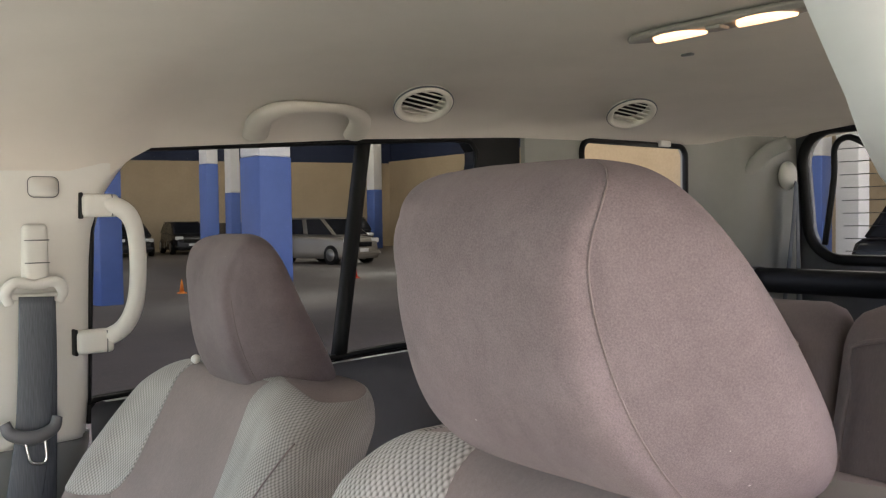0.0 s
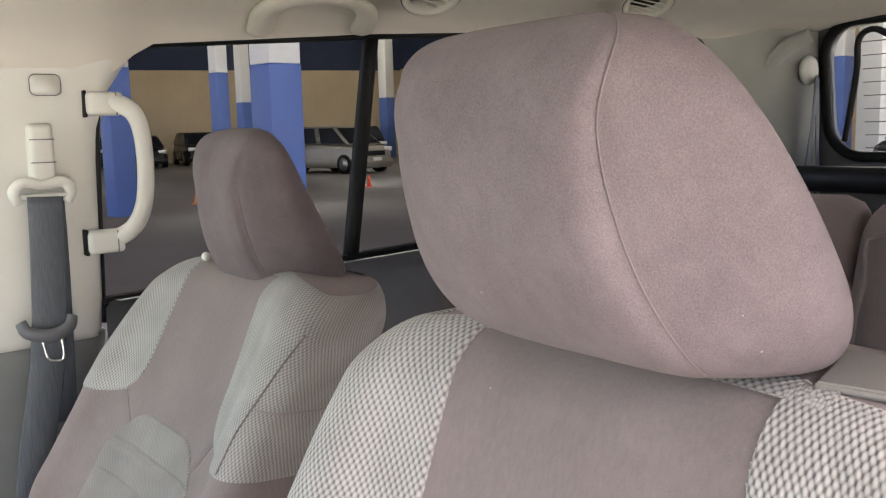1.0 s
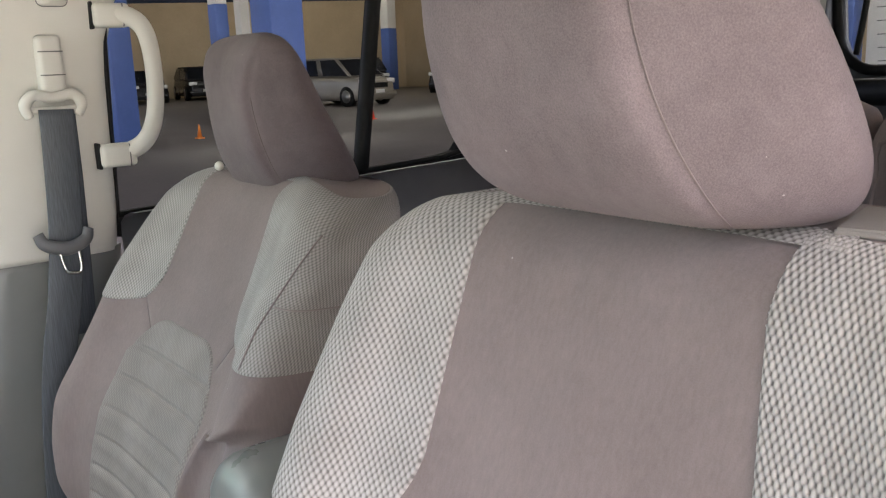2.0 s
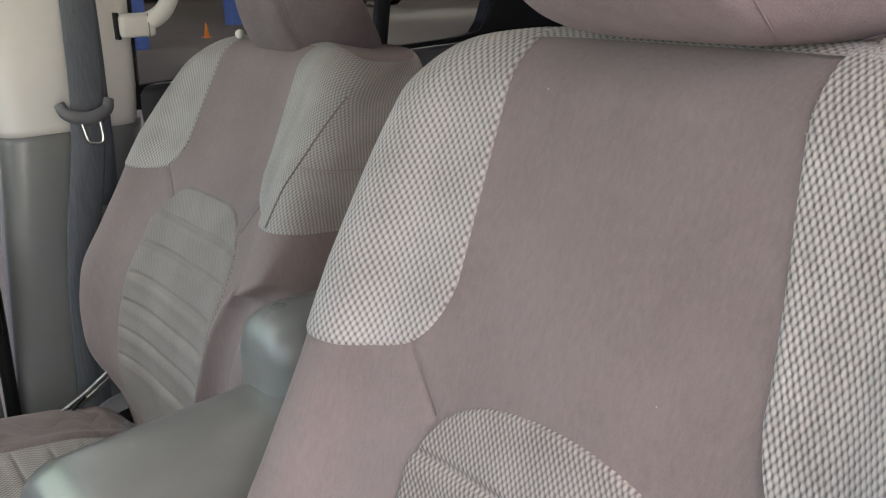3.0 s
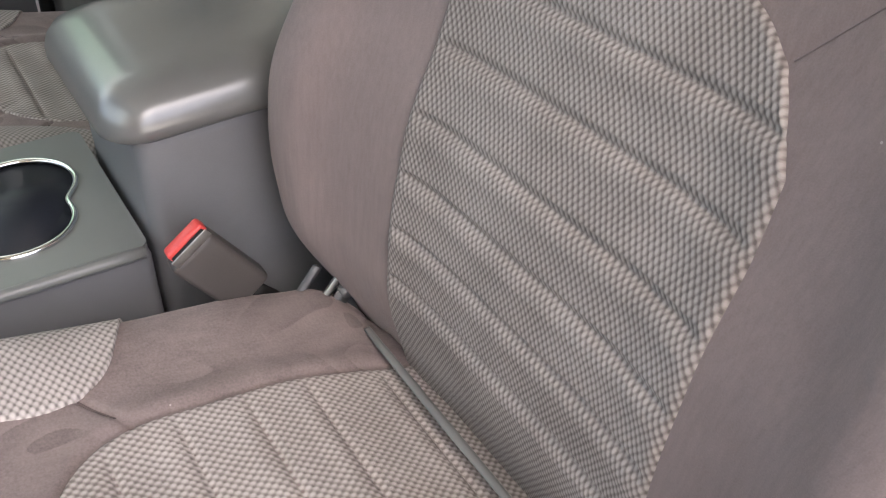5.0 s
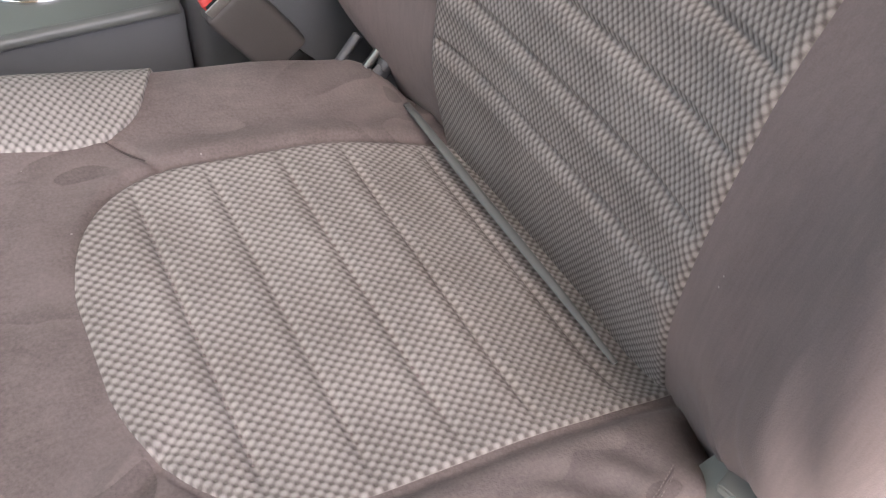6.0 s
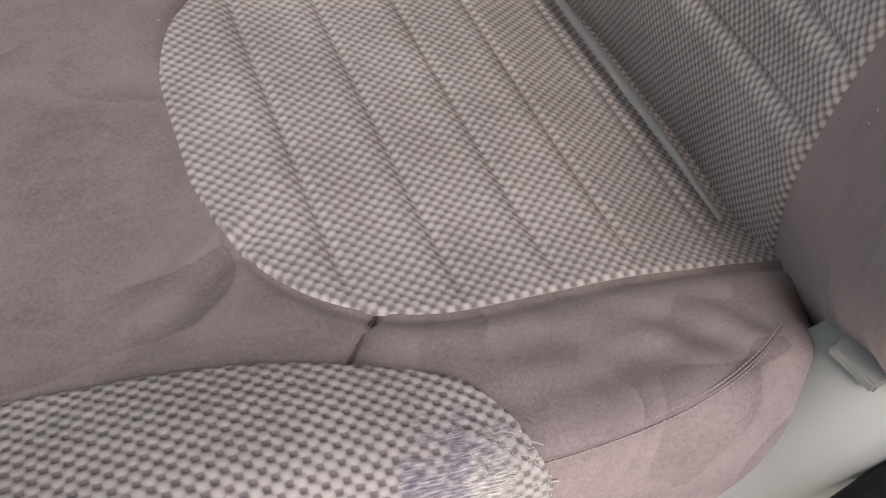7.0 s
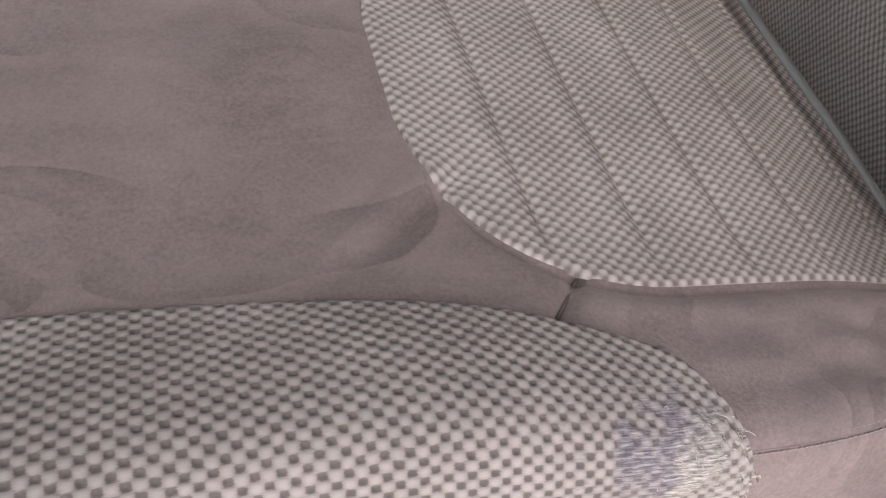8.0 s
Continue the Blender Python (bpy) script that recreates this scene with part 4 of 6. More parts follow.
def headrest(e, tilt, move=(0, 0), tall=1.0, slim=1.0):
    """A padded head restraint that leans forward, with seams down both cheeks, on two steel posts."""
    n, m = 90, 200
    a = np.linspace(0, 1, n)
    z = 1.358 + 0.178 * (0.5 - 0.5 * np.cos(np.pi * a))
    prof = smooth_path(np.stack([HEAD_Z, HEAD_FRONT, HEAD_REAR, HEAD_HALF], -1), 400)
    f, r, w = (np.convolve(np.pad(np.interp(z, prof[:, 0], prof[:, c]), 4, mode="edge"), np.ones(9) / 9, "valid") for c in (1, 2, 3))
    p = np.zeros((n, m, 3))
    for k in range(n):
        d, wk = r[k] - f[k], w[k]
        cheek = float(cheek_line(z[k]))
        pts = [(0, 0.0), (wk * 0.35, 0.0), (wk * cheek * 0.86, 0.03 * d), (wk * cheek, 0.10 * d), (wk * (cheek + (1 - cheek) * 0.5), 0.27 * d), (wk * 0.99, 0.50 * d), (wk * 1.0, 0.68 * d), (wk * 0.88, 0.86 * d), (wk * 0.6, 0.98 * d), (wk * 0.25, d), (0, d)]
        half = np.array(pts)
        full = half.copy()
        fuller = float(np.interp(z[k], [1.36, 1.40, 1.44, 1.48, 1.51, 1.532], [0.81, 0.735, 0.675, 0.655, 0.74, 0.95])) / cheek
        full[2:4, 0] *= fuller
        ring = smooth_path(np.vstack([(half * [-1, 1])[::-1], full[1:-1]]), m + 1)[:-1]
        press = np.exp(-(((np.where(ring[:, 0] > 0, ring[:, 0] / fuller, -ring[:, 0]) - wk * cheek) / 0.0035) ** 2)) * (ring[:, 1] < 0.3 * d)
        x = f[k] + ring[:, 1] + 0.0013 * press
        p[k, :, 0], p[k, :, 1], p[k, :, 2] = x, ring[:, 0], z[k]
    q = p.copy()
    if tilt:
        q[..., 1] *= 1 + 0.22 * np.clip((p[..., 2] - 1.47) / 0.045, 0, 1)
    q[..., 1] = q[..., 1] * slim + (0.0 if tilt else 0.004)
    q[..., 2] = 1.358 + (p[..., 2] - 1.358) * tall + move[1]
    q[..., 0] += move[0]
    h = grid("headrest", leaned(q, tilt, False), VELOUR, e, None, True, "padded taupe cloth head restraint", caps=True)
    # stitched seams
    for sgn in (-1, 1):
        line = []
        for k in range(6, n - 7):
            wk, d = w[k], r[k] - f[k]
            cheek = float(cheek_line(z[k]))
            line.append((f[k] + 0.10 * d + 0.0010 + move[0], sgn * wk * (cheek if sgn < 0 else float(np.interp(z[k], [1.36, 1.40, 1.44, 1.48, 1.51, 1.532], [0.81, 0.735, 0.675, 0.655, 0.74, 0.95]))) * slim + (0.0 if tilt else 0.004), 1.358 + (z[k] - 1.358) * tall + move[1]))
        tube("seam", leaned(np.array(line), tilt, False), 0.0005, SEAM, h, n=0, sides=5, up=(0, 1, 0.1), label="fine stitched seam")
        a_ = leaned(np.array([(0.205 + move[0], sgn * 0.065, 1.33), (0.19 + move[0], sgn * 0.065, 1.40)]), tilt)
        tube("post", a_, 0.0065, METAL, h, n=6, sides=12)
        b_ = leaned(np.array([(0.213, sgn * 0.065, 1.348), (0.208, sgn * 0.065, 1.372)]), tilt)
        tube("post_guide", b_, [0.016, 0.012], BLACK, h, n=6, sides=14, label="black plastic post guide")


def shields(e):
    """Grey plastic covers along both lower sides of the seat."""
    for sgn in (1, -1):
        x = np.linspace(-0.42, 0.15, 50)
        prof = [(0.185, 0.0), (0.205, 0.012), (0.225, 0.008), (0.245, -0.012), (0.258, -0.06), (0.262, -0.13), (0.25, -0.2)]
        c = smooth_path(prof, 26)
        p = np.zeros((50, 26, 3))
        top = soft_lut([-0.42, -0.3, -0.16, -0.09, -0.055, -0.03, 0.02, 0.08, 0.15], [0.70, 0.725, 0.755, 0.778, 0.798, 0.824, 0.834, 0.828, 0.79])(x)
        p[..., 0] = x[:, None]
        p[..., 1] = sgn * c[None, :, 0]
        p[..., 2] = top[:, None] + c[None, :, 1]
        p[..., 2] -= 0.0 if sgn * e.location.y > 0 and e.location.y < 0 else 0.045
        sh = grid("side_shield", p, SHIELD if sgn * e.location.y > 0 and e.location.y < 0 else CHARCOAL, e, label="grey-green plastic side cover" if sgn * e.location.y > 0 and e.location.y < 0 else "charcoal plastic side cover")
        if sgn * e.location.y < 0 or e.location.y > 0:
            continue
        bm = plate_bm([(-0.031, 0.203), (-0.018, 0.199), (-0.011, 0.225), (-0.026, 0.227)], 0.006, 2, 0.0012)
        bmesh.ops.transform(bm, matrix=Matrix.Translation((0, 0, 0.838)) @ Matrix.Diagonal((1, sgn, 1, 1)), verts=bm.verts)
        bmesh.ops.recalc_face_normals(bm, faces=bm.faces)
        part("recliner_cover", bm, SHIELD, sh, smooth=False)
        tube("recline_lever", [(0.04, sgn * 0.256, 0.81), (-0.02, sgn * 0.264, 0.805), (-0.10, sgn * 0.270, 0.785)], [0.02, 0.016, 0.012], BLACK, sh, n=24, sides=12, flat=0.6, label="black recline lever")


# ---- cabin shell ----
def edge_z(x):
    return np.interp(x, [-0.6, 0.0, 0.2, 0.26, 0.32, 0.75, 1.15, 1.8, 2.4], [1.560, 1.564, 1.566, 1.584, 1.632, 1.667, 1.690, 1.703, 1.70])


def roof_rows(x):
    y = np.array([0.0, 0.16, 0.30, 0.40, 0.48, 0.56, 0.63, 0.68, 0.71, 0.732, 0.742])
    k = np.array([1.0, 0.997, 0.98, 0.94, 0.87, 0.76, 0.62, 0.47, 0.31, 0.13, 0.0])
    mid = np.interp(x, [-0.6, 0.2, 1.0, 2.4], [1.70, 1.745, 1.765, 1.765])
    e = edge_z(x)
    return y, e[:, None] + (mid - e)[:, None] * k[None, :]


xs = np.linspace(-0.6, 2.36, 90)
ry, rz = roof_rows(xs)
py = np.concatenate([-ry[::-1], ry[1:]])
pz = np.concatenate([rz[:, ::-1], rz[:, 1:]], 1)
rp = np.stack([np.broadcast_to(xs[:, None], pz.shape), np.broadcast_to(py[None], pz.shape), pz], -1)
tagged(grid("ceiling", rp, HEADLINER), "beige woven cloth headliner with soft edges", "headliner", kind="structure")
open_side = 0.05 * np.clip((0.34 - rp[..., 0]) / 0.14, 0, 1) * (rp[..., 1] < 0)
rp[..., 1] *= 1 - open_side
bpy.data.objects["ceiling"].data.vertices.foreach_set("co", rp.reshape(-1))
rp2 = rp.copy()
rp2[..., 2] += 0.045
rp2[..., 1] *= 1.08
tagged(grid("roof_panel", rp2, BODY_PAINT), "white painted steel roof skin of the car", "car roof", kind="structure")

block_floor = block("floor", (3.9, 1.6, 0.06), (0.45, 0, 0.47), CARPET, None, 0.01)
tagged(block_floor, "dark carpeted floor of the car", "floor", kind="structure")


def side_place(sgn, y):
    return lambda a, b: (a, sgn * y, b)


WINDOW = [(0.228, 1.226), (0.236, 1.50), (0.247, 1.575), (0.272, 1.612), (0.318, 1.633), (0.75, 1.664), (1.01, 1.681), (1.045, 1.677), (1.062, 1.657), (1.062, 1.63), (1.0, 1.36), (0.97, 1.285), (0.95, 1.262), (0.90, 1.254)]
QUARTER = rounded_rect(1.385, 1.806, 1.30, 1.697, 0.03)

for sgn, word in ((1, "passenger"), (-1, "driver")):
    out = Vector((0, sgn, 0))
    d = holed_sheet([(0.224, 1.19), (0.224, 1.73), (1.195, 1.73), (1.195, 1.19)], WINDOW, side_place(sgn, 0.760), out, 0.04, "door_" + ("1" if sgn > 0 else "2"), BLACK)
    tagged(d, "rear car door frame with black rubber seals", "car door", kind="structure")
    tube("window_seal", [(a, sgn * 0.759, b) for a, b in WINDOW], 0.006, BLACK, d, n=0, sides=6, up=(0, 1, 0), closed=True, label="black rubber window seal")
    # inner door skin, dark, with a sill along the window
    sill = smooth_path([(0.66, 1.245), (0.70, 1.240), (0.735, 1.225), (0.742, 1.2), (0.735, 1.12), (0.72, 1.0), (0.715, 0.8), (0.72, 0.5)], 30)
    x = np.linspace(0.225, 1.26, 40)
    p = np.zeros((40, 30, 3))
    p[..., 0], p[..., 1], p[..., 2] = x[:, None], sgn * (sill[None, :, 0] + 0.005), sill[None, :, 1] + (x[:, None] - 0.4) * 0.028
    part_p = grid("door_panel", p, CHARCOAL, d, label="charcoal plastic inner door panel")
    bar = np.array([(0.768, sgn * 0.765, 1.676), (0.698, sgn * 0.765, 1.228)])
    ribbon("divider_bar", bar, 0.026, 0.02, BLACK, d, (1, 0, 0), 8, "black window divider bar")
    bm = plate_bm(WINDOW, 0.004, 1, 0)
    bmesh.ops.translate(bm, vec=(0, sgn * 0.768 - 0.002, 0), verts=bm.verts)
    g = part("window_pane", bm, GLASS, d, smooth=False)
    g.visible_shadow = False
    q = holed_sheet([(1.195, 1.19), (1.195, 1.74), (2.42, 1.74), (2.42, 1.19)], QUARTER, side_place(sgn, 0.744), out, 0.014, "wall_quarter_" + ("1" if sgn > 0 else "2"), REAR_TRIM_DIM)
    tagged(q, "grey quarter trim, partly shaded by colour, round a small rear side window", "car trim", kind="structure")
    tube("window_seal", [(a, sgn * 0.742, b) for a, b in QUARTER], 0.008, BLACK, q, n=0, sides=6, up=(0, 1, 0), closed=True)
    low = block("wall_lower_" + ("1" if sgn > 0 else "2"), (1.17, 0.05, 0.72), (1.835, sgn * 0.769, 0.84), CHARCOAL, None, 0.01)
    tagged(low, "charcoal plastic lower side trim of the cargo space", "car trim", kind="structure")

for sgn in (1, -1):
    latch = block("window_latch", (0.045, 0.014, 0.016), (1.70, sgn * 0.733, 1.700), PALE, None, 0.004)
    tagged(latch, "small pale grey latch over the quarter window", "window latch")


# passenger-side B-pillar: pale upper trim, charcoal lower trim
def pillar(sgn, name):
    e = thing(name, (0.12, sgn * 0.76, 0.5), "pale grey plastic pillar trim over a charcoal lower cover", "pillar trim", kind="structure")

    def sheet(nm, zs, x0, x1, mat, proud, lab):
        n = 40
        z = np.linspace(*zs, n)
        a, b = x0(z), x1(z)
        k = 0.5 - 0.5 * np.cos(np.pi * np.linspace(0, 1, 21))
        bow = 0.034 * (1 - (2 * k - 1) ** 10)
        p = np.zeros((n, 21, 3))
        p[..., 0] = a[:, None] + (b - a)[:, None] * k[None]
        lean = np.interp(z, [0.4, 1.0, 1.2, 1.45, 1.64], [0.0, 0.0, 0.0, 0.0, 0.018])
        p[..., 1] = sgn * (0.778 + 0.0 - bow[None] * proud - lean[:, None])
        p[..., 2] = z[:, None]
        back = p.copy()
        back[..., 1] += sgn * 0.03
        ring = np.concatenate([p, back[:, ::-1]], 1)
        ob = grid(nm, ring, mat, e, None, True, lab, caps=True)
        ob.matrix_parent_inverse = e.matrix_world.inverted()
        ob.location = (-e.location.x, -e.location.y, -e.location.z)
        ob.matrix_parent_inverse = Matrix()
        return ob

    up = sheet("upper_trim", (1.172, 1.63), lambda z: np.interp(z, [1.17, 1.3, 1.6], [0.012, 0.0, -0.03]), lambda z: np.interp(z, [1.17, 1.23, 1.32, 1.50, 1.56, 1.60, 1.64], [0.224, 0.234, 0.238, 0.246, 0.262, 0.288, 0.325]), PALE, 1.0, "pale grey upper pillar trim")
    sheet("lower_trim", (0.5, 1.176), lambda z: np.interp(z, [0.5, 0.74, 1.17], [-0.06, -0.03, 0.012]), lambda z: np.interp(z, [0.5, 0.74, 1.17], [0.15, 0.17, 0.232]), SLATE, 0.75, "charcoal lower pillar trim")
    return e, up


pillar(1, "pillar_passenger")


# driver-side pillar, which bows inward at its head
# painted white, brighter than pale trim, to stand in for strong daylight
def near_pillar():
    edge = smooth_path([(0.03, -0.500, 1.664), (0.068, -0.500, 1.626), (0.104, -0.500, 1.589), (0.140, -0.500, 1.553), (0.176, -0.502, 1.517), (0.262, -0.55, 1.42), (0.31, -0.66, 1.22), (0.31, -0.72, 0.95), (0.30, -0.74, 0.52)], 60)
    k = np.linspace(0, 1, 16)
    p = np.zeros((60, 16, 3))
    for c, d in enumerate((0.22, -0.06, 0.02)):
        p[..., c] = edge[:, None, c] + d * k[None] ** (0.5 if c == 1 else 1)
    back = p + np.array([0.02, -0.05, 0.0])
    return tagged(grid("pillar_driver", np.concatenate([p, back[:, ::-1]], 1), BODY_PAINT, None, None, True, caps=True), "driver-side pillar trim, painted white for the daylight on it", "pillar trim", kind="structure")


near_pillar()

# front end: passenger front door, dash and windscreen header close the cabin
fd = holed_sheet([(-1.0, 0.5), (-1.0, 1.25), (-0.55, 1.66), (-0.045, 1.66), (-0.06, 0.5)], [(-0.92, 1.24), (-0.53, 1.60), (-0.10, 1.60), (-0.10, 1.24)], side_place(1, 0.765), (0, 1, 0), 0.05, "door_3", CHARCOAL)
tagged(fd, "charcoal passenger front door panel with its window", "car door", kind="structure")
block("armrest", (0.42, 0.07, 0.07), (-0.30, 0.735, 0.93), CHARCOAL, fd, 0.02, "charcoal door armrest")
block("pull_handle", (0.05, 0.04, 0.16), (-0.062, 0.745, 0.95), BLACK, fd, 0.015, "black door pull")
bm = plate_bm([(-0.92, 1.24), (-0.53, 1.60), (-0.10, 1.60), (-0.10, 1.24)], 0.004, 1, 0)
bmesh.ops.translate(bm, vec=(0, 0.79, 0), verts=bm.verts)
part("window_pane", bm, SIDE_TINTED, fd, "green-tinted glass", smooth=False)
bm = bmesh.new()
bm.faces.new([bm.verts.new(q) for q in ((-1.32, -0.72, 1.10), (-1.32, 0.72, 1.10), (-0.62, 0.66, 1.70), (-0.62, -0.66, 1.70))])
tagged(part("windscreen", bm, TINTED, smooth=False), "green-tinted laminated windscreen", "windscreen", kind="structure")
tube("door_seal", [(-0.05, 0.762, 0.52), (-0.038, 0.762, 0.9), (-0.035, 0.762, 1.25), (-0.05, 0.762, 1.62)], 0.011, BLACK, fd, n=40, sides=8)
dash = block("wall_dash", (0.35, 1.5, 0.62), (-1.15, 0, 0.82), CHARCOAL, None, 0.06)
tagged(dash, "charcoal dashboard at the front of the cabin", "dashboard", kind="structure")


# ---- rear of the cabin ----
gate = holed_sheet(rounded_rect(-0.80, 0.80, 0.5, 1.80, 0.06), rounded_rect(-0.645, 0.645, 1.375, 1.755, 0.10, 8), lambda a, b: (2.30 + (b - 1.375) * -0.16, a, b), (1, 0, 0), 0.05, "wall_tailgate", CHARCOAL)
tagged(gate, "charcoal tailgate with a rounded rear window", "tailgate", kind="structure")
tube("window_seal", [(2.296 + (b - 1.375) * -0.16, a, b) for a, b in rounded_rect(-0.645, 0.645, 1.375, 1.755, 0.10, 8)], 0.016, BLACK, gate, n=0, sides=8, up=(1, 0, 0), closed=True, label="black rubber window seal")
bm = plate_bm(rounded_rect(-0.645, 0.645, 1.375, 1.755, 0.10, 8), 0.004, 0, 0)
for v_ in bm.verts:
    v_.co.x += 2.33 + (v_.co.z - 1.375) * -0.16
g = part("window_pane", bm, GLASS, gate, smooth=False)
g.visible_shadow = False
for k in range(9):
    z = 1.40 + 0.037 * k
    tube("heater_line", [(2.325 + (z - 1.375) * -0.16, -0.55, z), (2.325 + (z - 1.375) * -0.16, 0.55, z)], 0.0012, BLACK, gate, n=4, sides=4)
tube("wiper_hose", [(2.24, 0.45, 1.70), (2.23, 0.50, 1.725), (2.235, 0.54, 1.70), (2.25, 0.55, 1.62), (2.26, 0.57, 1.50), (2.265, 0.585, 1.42)], 0.009, BLACK, gate, n=40, sides=8, label="black cable hose")
# rear pillar with a rounded hollow
dp = np.zeros((40, 24, 3))
zz = np.linspace(1.19, 1.735, 40)
arc = smooth_path([(1.84, 0.742), (1.93, 0.735), (1.99, 0.715), (2.04, 0.685), (2.11, 0.67), (2.2, 0.666), (2.285, 0.662)], 24)
dp[..., 0] = arc[None, :, 0] - (zz[:, None] - 1.2) * 0.08
dp[..., 1] = arc[None, :, 1]
dp[..., 2] = zz[:, None]
tagged(grid("pillar_rear", dp, REAR_TRIM_DIM), "grey moulded rear pillar trim, partly shaded by colour", "pillar trim", kind="structure")
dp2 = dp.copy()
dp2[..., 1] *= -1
tagged(grid("pillar_rear_driver", dp2, REAR_TRIM_DIM), "grey moulded rear pillar trim, partly shaded by colour", "pillar trim", kind="structure")

tagged(tube("trim_rear_arch", [(2.03, 0.712, 1.28), (2.02, 0.722, 1.40), (2.02, 0.722, 1.50), (2.03, 0.706, 1.60), (2.06, 0.655, 1.68), (2.09, 0.60, 1.712)], [0.030, 0.034, 0.036, 0.036, 0.034, 0.028], REAR_TRIM_DIM, n=60, sides=16, flat=0.45, up=(0, 1, 0.4)), "grey moulded arch round the rear pillar, partly shaded by colour", "pillar trim", kind="structure")

rb = thing("rear_seat_belt", (2.165, 0.665, 1.36), "dark grey rear seat belt hanging from a round guide", "seat belt")
bm = bmesh.new()
bmesh.ops.create_uvsphere(bm, u_segments=24, v_segments=16, radius=0.042)
bmesh.ops.scale(bm, vec=(0.8, 0.55, 1.0), verts=bm.verts)
bmesh.ops.translate(bm, vec=(0, -0.02, 0.262), verts=bm.verts)
part("belt_guide", bm, PALE, rb, "pale grey round belt guide")
ribbon("webbing", [(-0.005, -0.05, 0.24), (-0.045, -0.06, 0.1), (-0.09, -0.06, -0.1)], 0.045, 0.002, WEBBING_M, rb, (1, 0.3, 0), 20)
ribbon("webbing", [(0.01, -0.04, 0.24), (0.012, -0.045, 0.1), (0.015, -0.045, -0.1)], 0.045, 0.002, WEBBING_M, rb, (1, 0.3, 0), 20)

cover = thing("cargo_cover", (2.0, 0, 1.30), "black roller cargo cover behind the rear seats", "cargo cover")
tube("roller", [(0, -0.66, 0.03), (0, 0.0, 0.03), (0, 0.64, 0.03)], 0.034, BLACK, cover, n=30, sides=16)
block("end_bracket", (0.09, 0.03, 0.09), (0, 0.655, 0.02), CHARCOAL, cover, 0.01)
block("end_bracket", (0.09, 0.03, 0.09), (0, -0.67, 0.02), CHARCOAL, cover, 0.01)


def rear_seat(y0, width, label):
    """A second-row bench section with a piped backrest."""
    e = thing("bench_seat", (1.10, y0, 0.5), label, "car seat", "rear seats")
    n, m = 44, 60
    s = np.linspace(0, 1, n)
    th = 2 * np.pi * np.arange(m) / m
    p = np.zeros((n, m, 3))
    for k, sk in enumerate(s):
        cap = max(0.02, (1 - max(0, (sk - 0.86) / 0.14) ** 2.4) ** 0.5)
        c, sn = np.cos(th), np.sin(th)
        fx, fy = -np.sign(c) * np.abs(c) ** 0.5, np.sign(sn) * np.abs(sn) ** 0.28
        p[k, :, 0] = 0.02 + 0.16 * sk + 0.065 * fx * cap - 0.012 * (1 - fy**4)
        p[k, :, 1] = width / 2 * fy * (0.86 + 0.14 * cap)
        p[k, :, 2] = 0.30 + 0.555 * sk
    grid("backrest", p, SUEDE, e, None, True, caps=True)
    a = smooth_path([(-0.03, -width / 2 + 0.05, 0.40), (0.05, -width / 2 + 0.05, 0.72), (0.09, -width / 2 + 0.09, 0.81), (0.09, width / 2 - 0.09, 0.81), (0.05, width / 2 - 0.05, 0.72), (-0.03, width / 2 - 0.05, 0.40)], 60)
    tube("piping", a - [0.008, 0, 0], 0.004, SUEDE, e, n=0, sides=6, up=(1, 0, 0))
    block("cushion", (0.46, width - 0.01, 0.16), (-0.2, 0, 0.27), SUEDE, e, 0.05, segments=5)
    block("base", (0.42, width - 0.05, 0.19), (-0.18, 0, 0.10), CHARCOAL, e, 0.01)
    return e


rear_seat(0.335, 0.60, "brown-taupe cloth rear bench section beside the door")
rear_seat(-0.31, 0.68, "brown-taupe cloth rear bench section behind the driver")


# ---- fittings of the far side ----
gh = thing("grab_handle", (0.605, 0.687, 1.661), "pale grey moulded roof grab handle over the rear door", "grab handle")
arch = [(-0.098, 0.030, 0.000), (-0.103, 0.012, 0.011), (-0.108, -0.010, 0.023), (-0.100, -0.036, 0.033), (-0.080, -0.056, 0.039), (-0.048, -0.066, 0.041), (-0.010, -0.068, 0.042), (0.028, -0.064, 0.042), (0.062, -0.046, 0.038), (0.090, -0.018, 0.031), (0.103, 0.008, 0.021), (0.110, 0.030, 0.012)]
tube("grip", arch, [0.0235, 0.023, 0.0215, 0.018, 0.0145, 0.0125, 0.012, 0.0125, 0.0155, 0.0195, 0.0225, 0.0235], WARM_TRIM, gh, n=110, sides=18, flat=0.62, up=(0, 0.45, 0.9))
ph = thing("grab_handle", (0.236, 0.748, 1.438), "pale grey vertical grab handle on the door pillar", "grab handle")
tube("grip", [(-0.026, 0.018, 0.099), (-0.008, -0.005, 0.102), (0.020, -0.022, 0.101), (0.044, -0.03, 0.088), (0.056, -0.032, 0.058), (0.059, -0.032, 0.0), (0.053, -0.032, -0.055), (0.037, -0.03, -0.090), (0.014, -0.02, -0.107), (-0.012, -0.003, -0.112), (-0.038, 0.018, -0.114)], [0.0165, 0.0155, 0.0145, 0.014, 0.0135, 0.0135, 0.0135, 0.014, 0.0145, 0.0155, 0.0165], PALE, ph, n=70, sides=14, flat=0.75, up=(0, 1, 0.1))
for x_, z_ in ((0.006, 0.100), (-0.007, -0.113)):
    block("mount", (0.056, 0.034, 0.036), (x_, -0.012, z_), PALE, ph, 0.007)
    block("mount_joint", (0.0016, 0.0345, 0.0345), (x_ + 0.016, -0.0122, z_), GREEN_GREY, ph, 0)
    block("base_gasket", (0.005, 0.034, 0.041), (x_ - 0.028, -0.004, z_), BLACK, ph, 0.002)

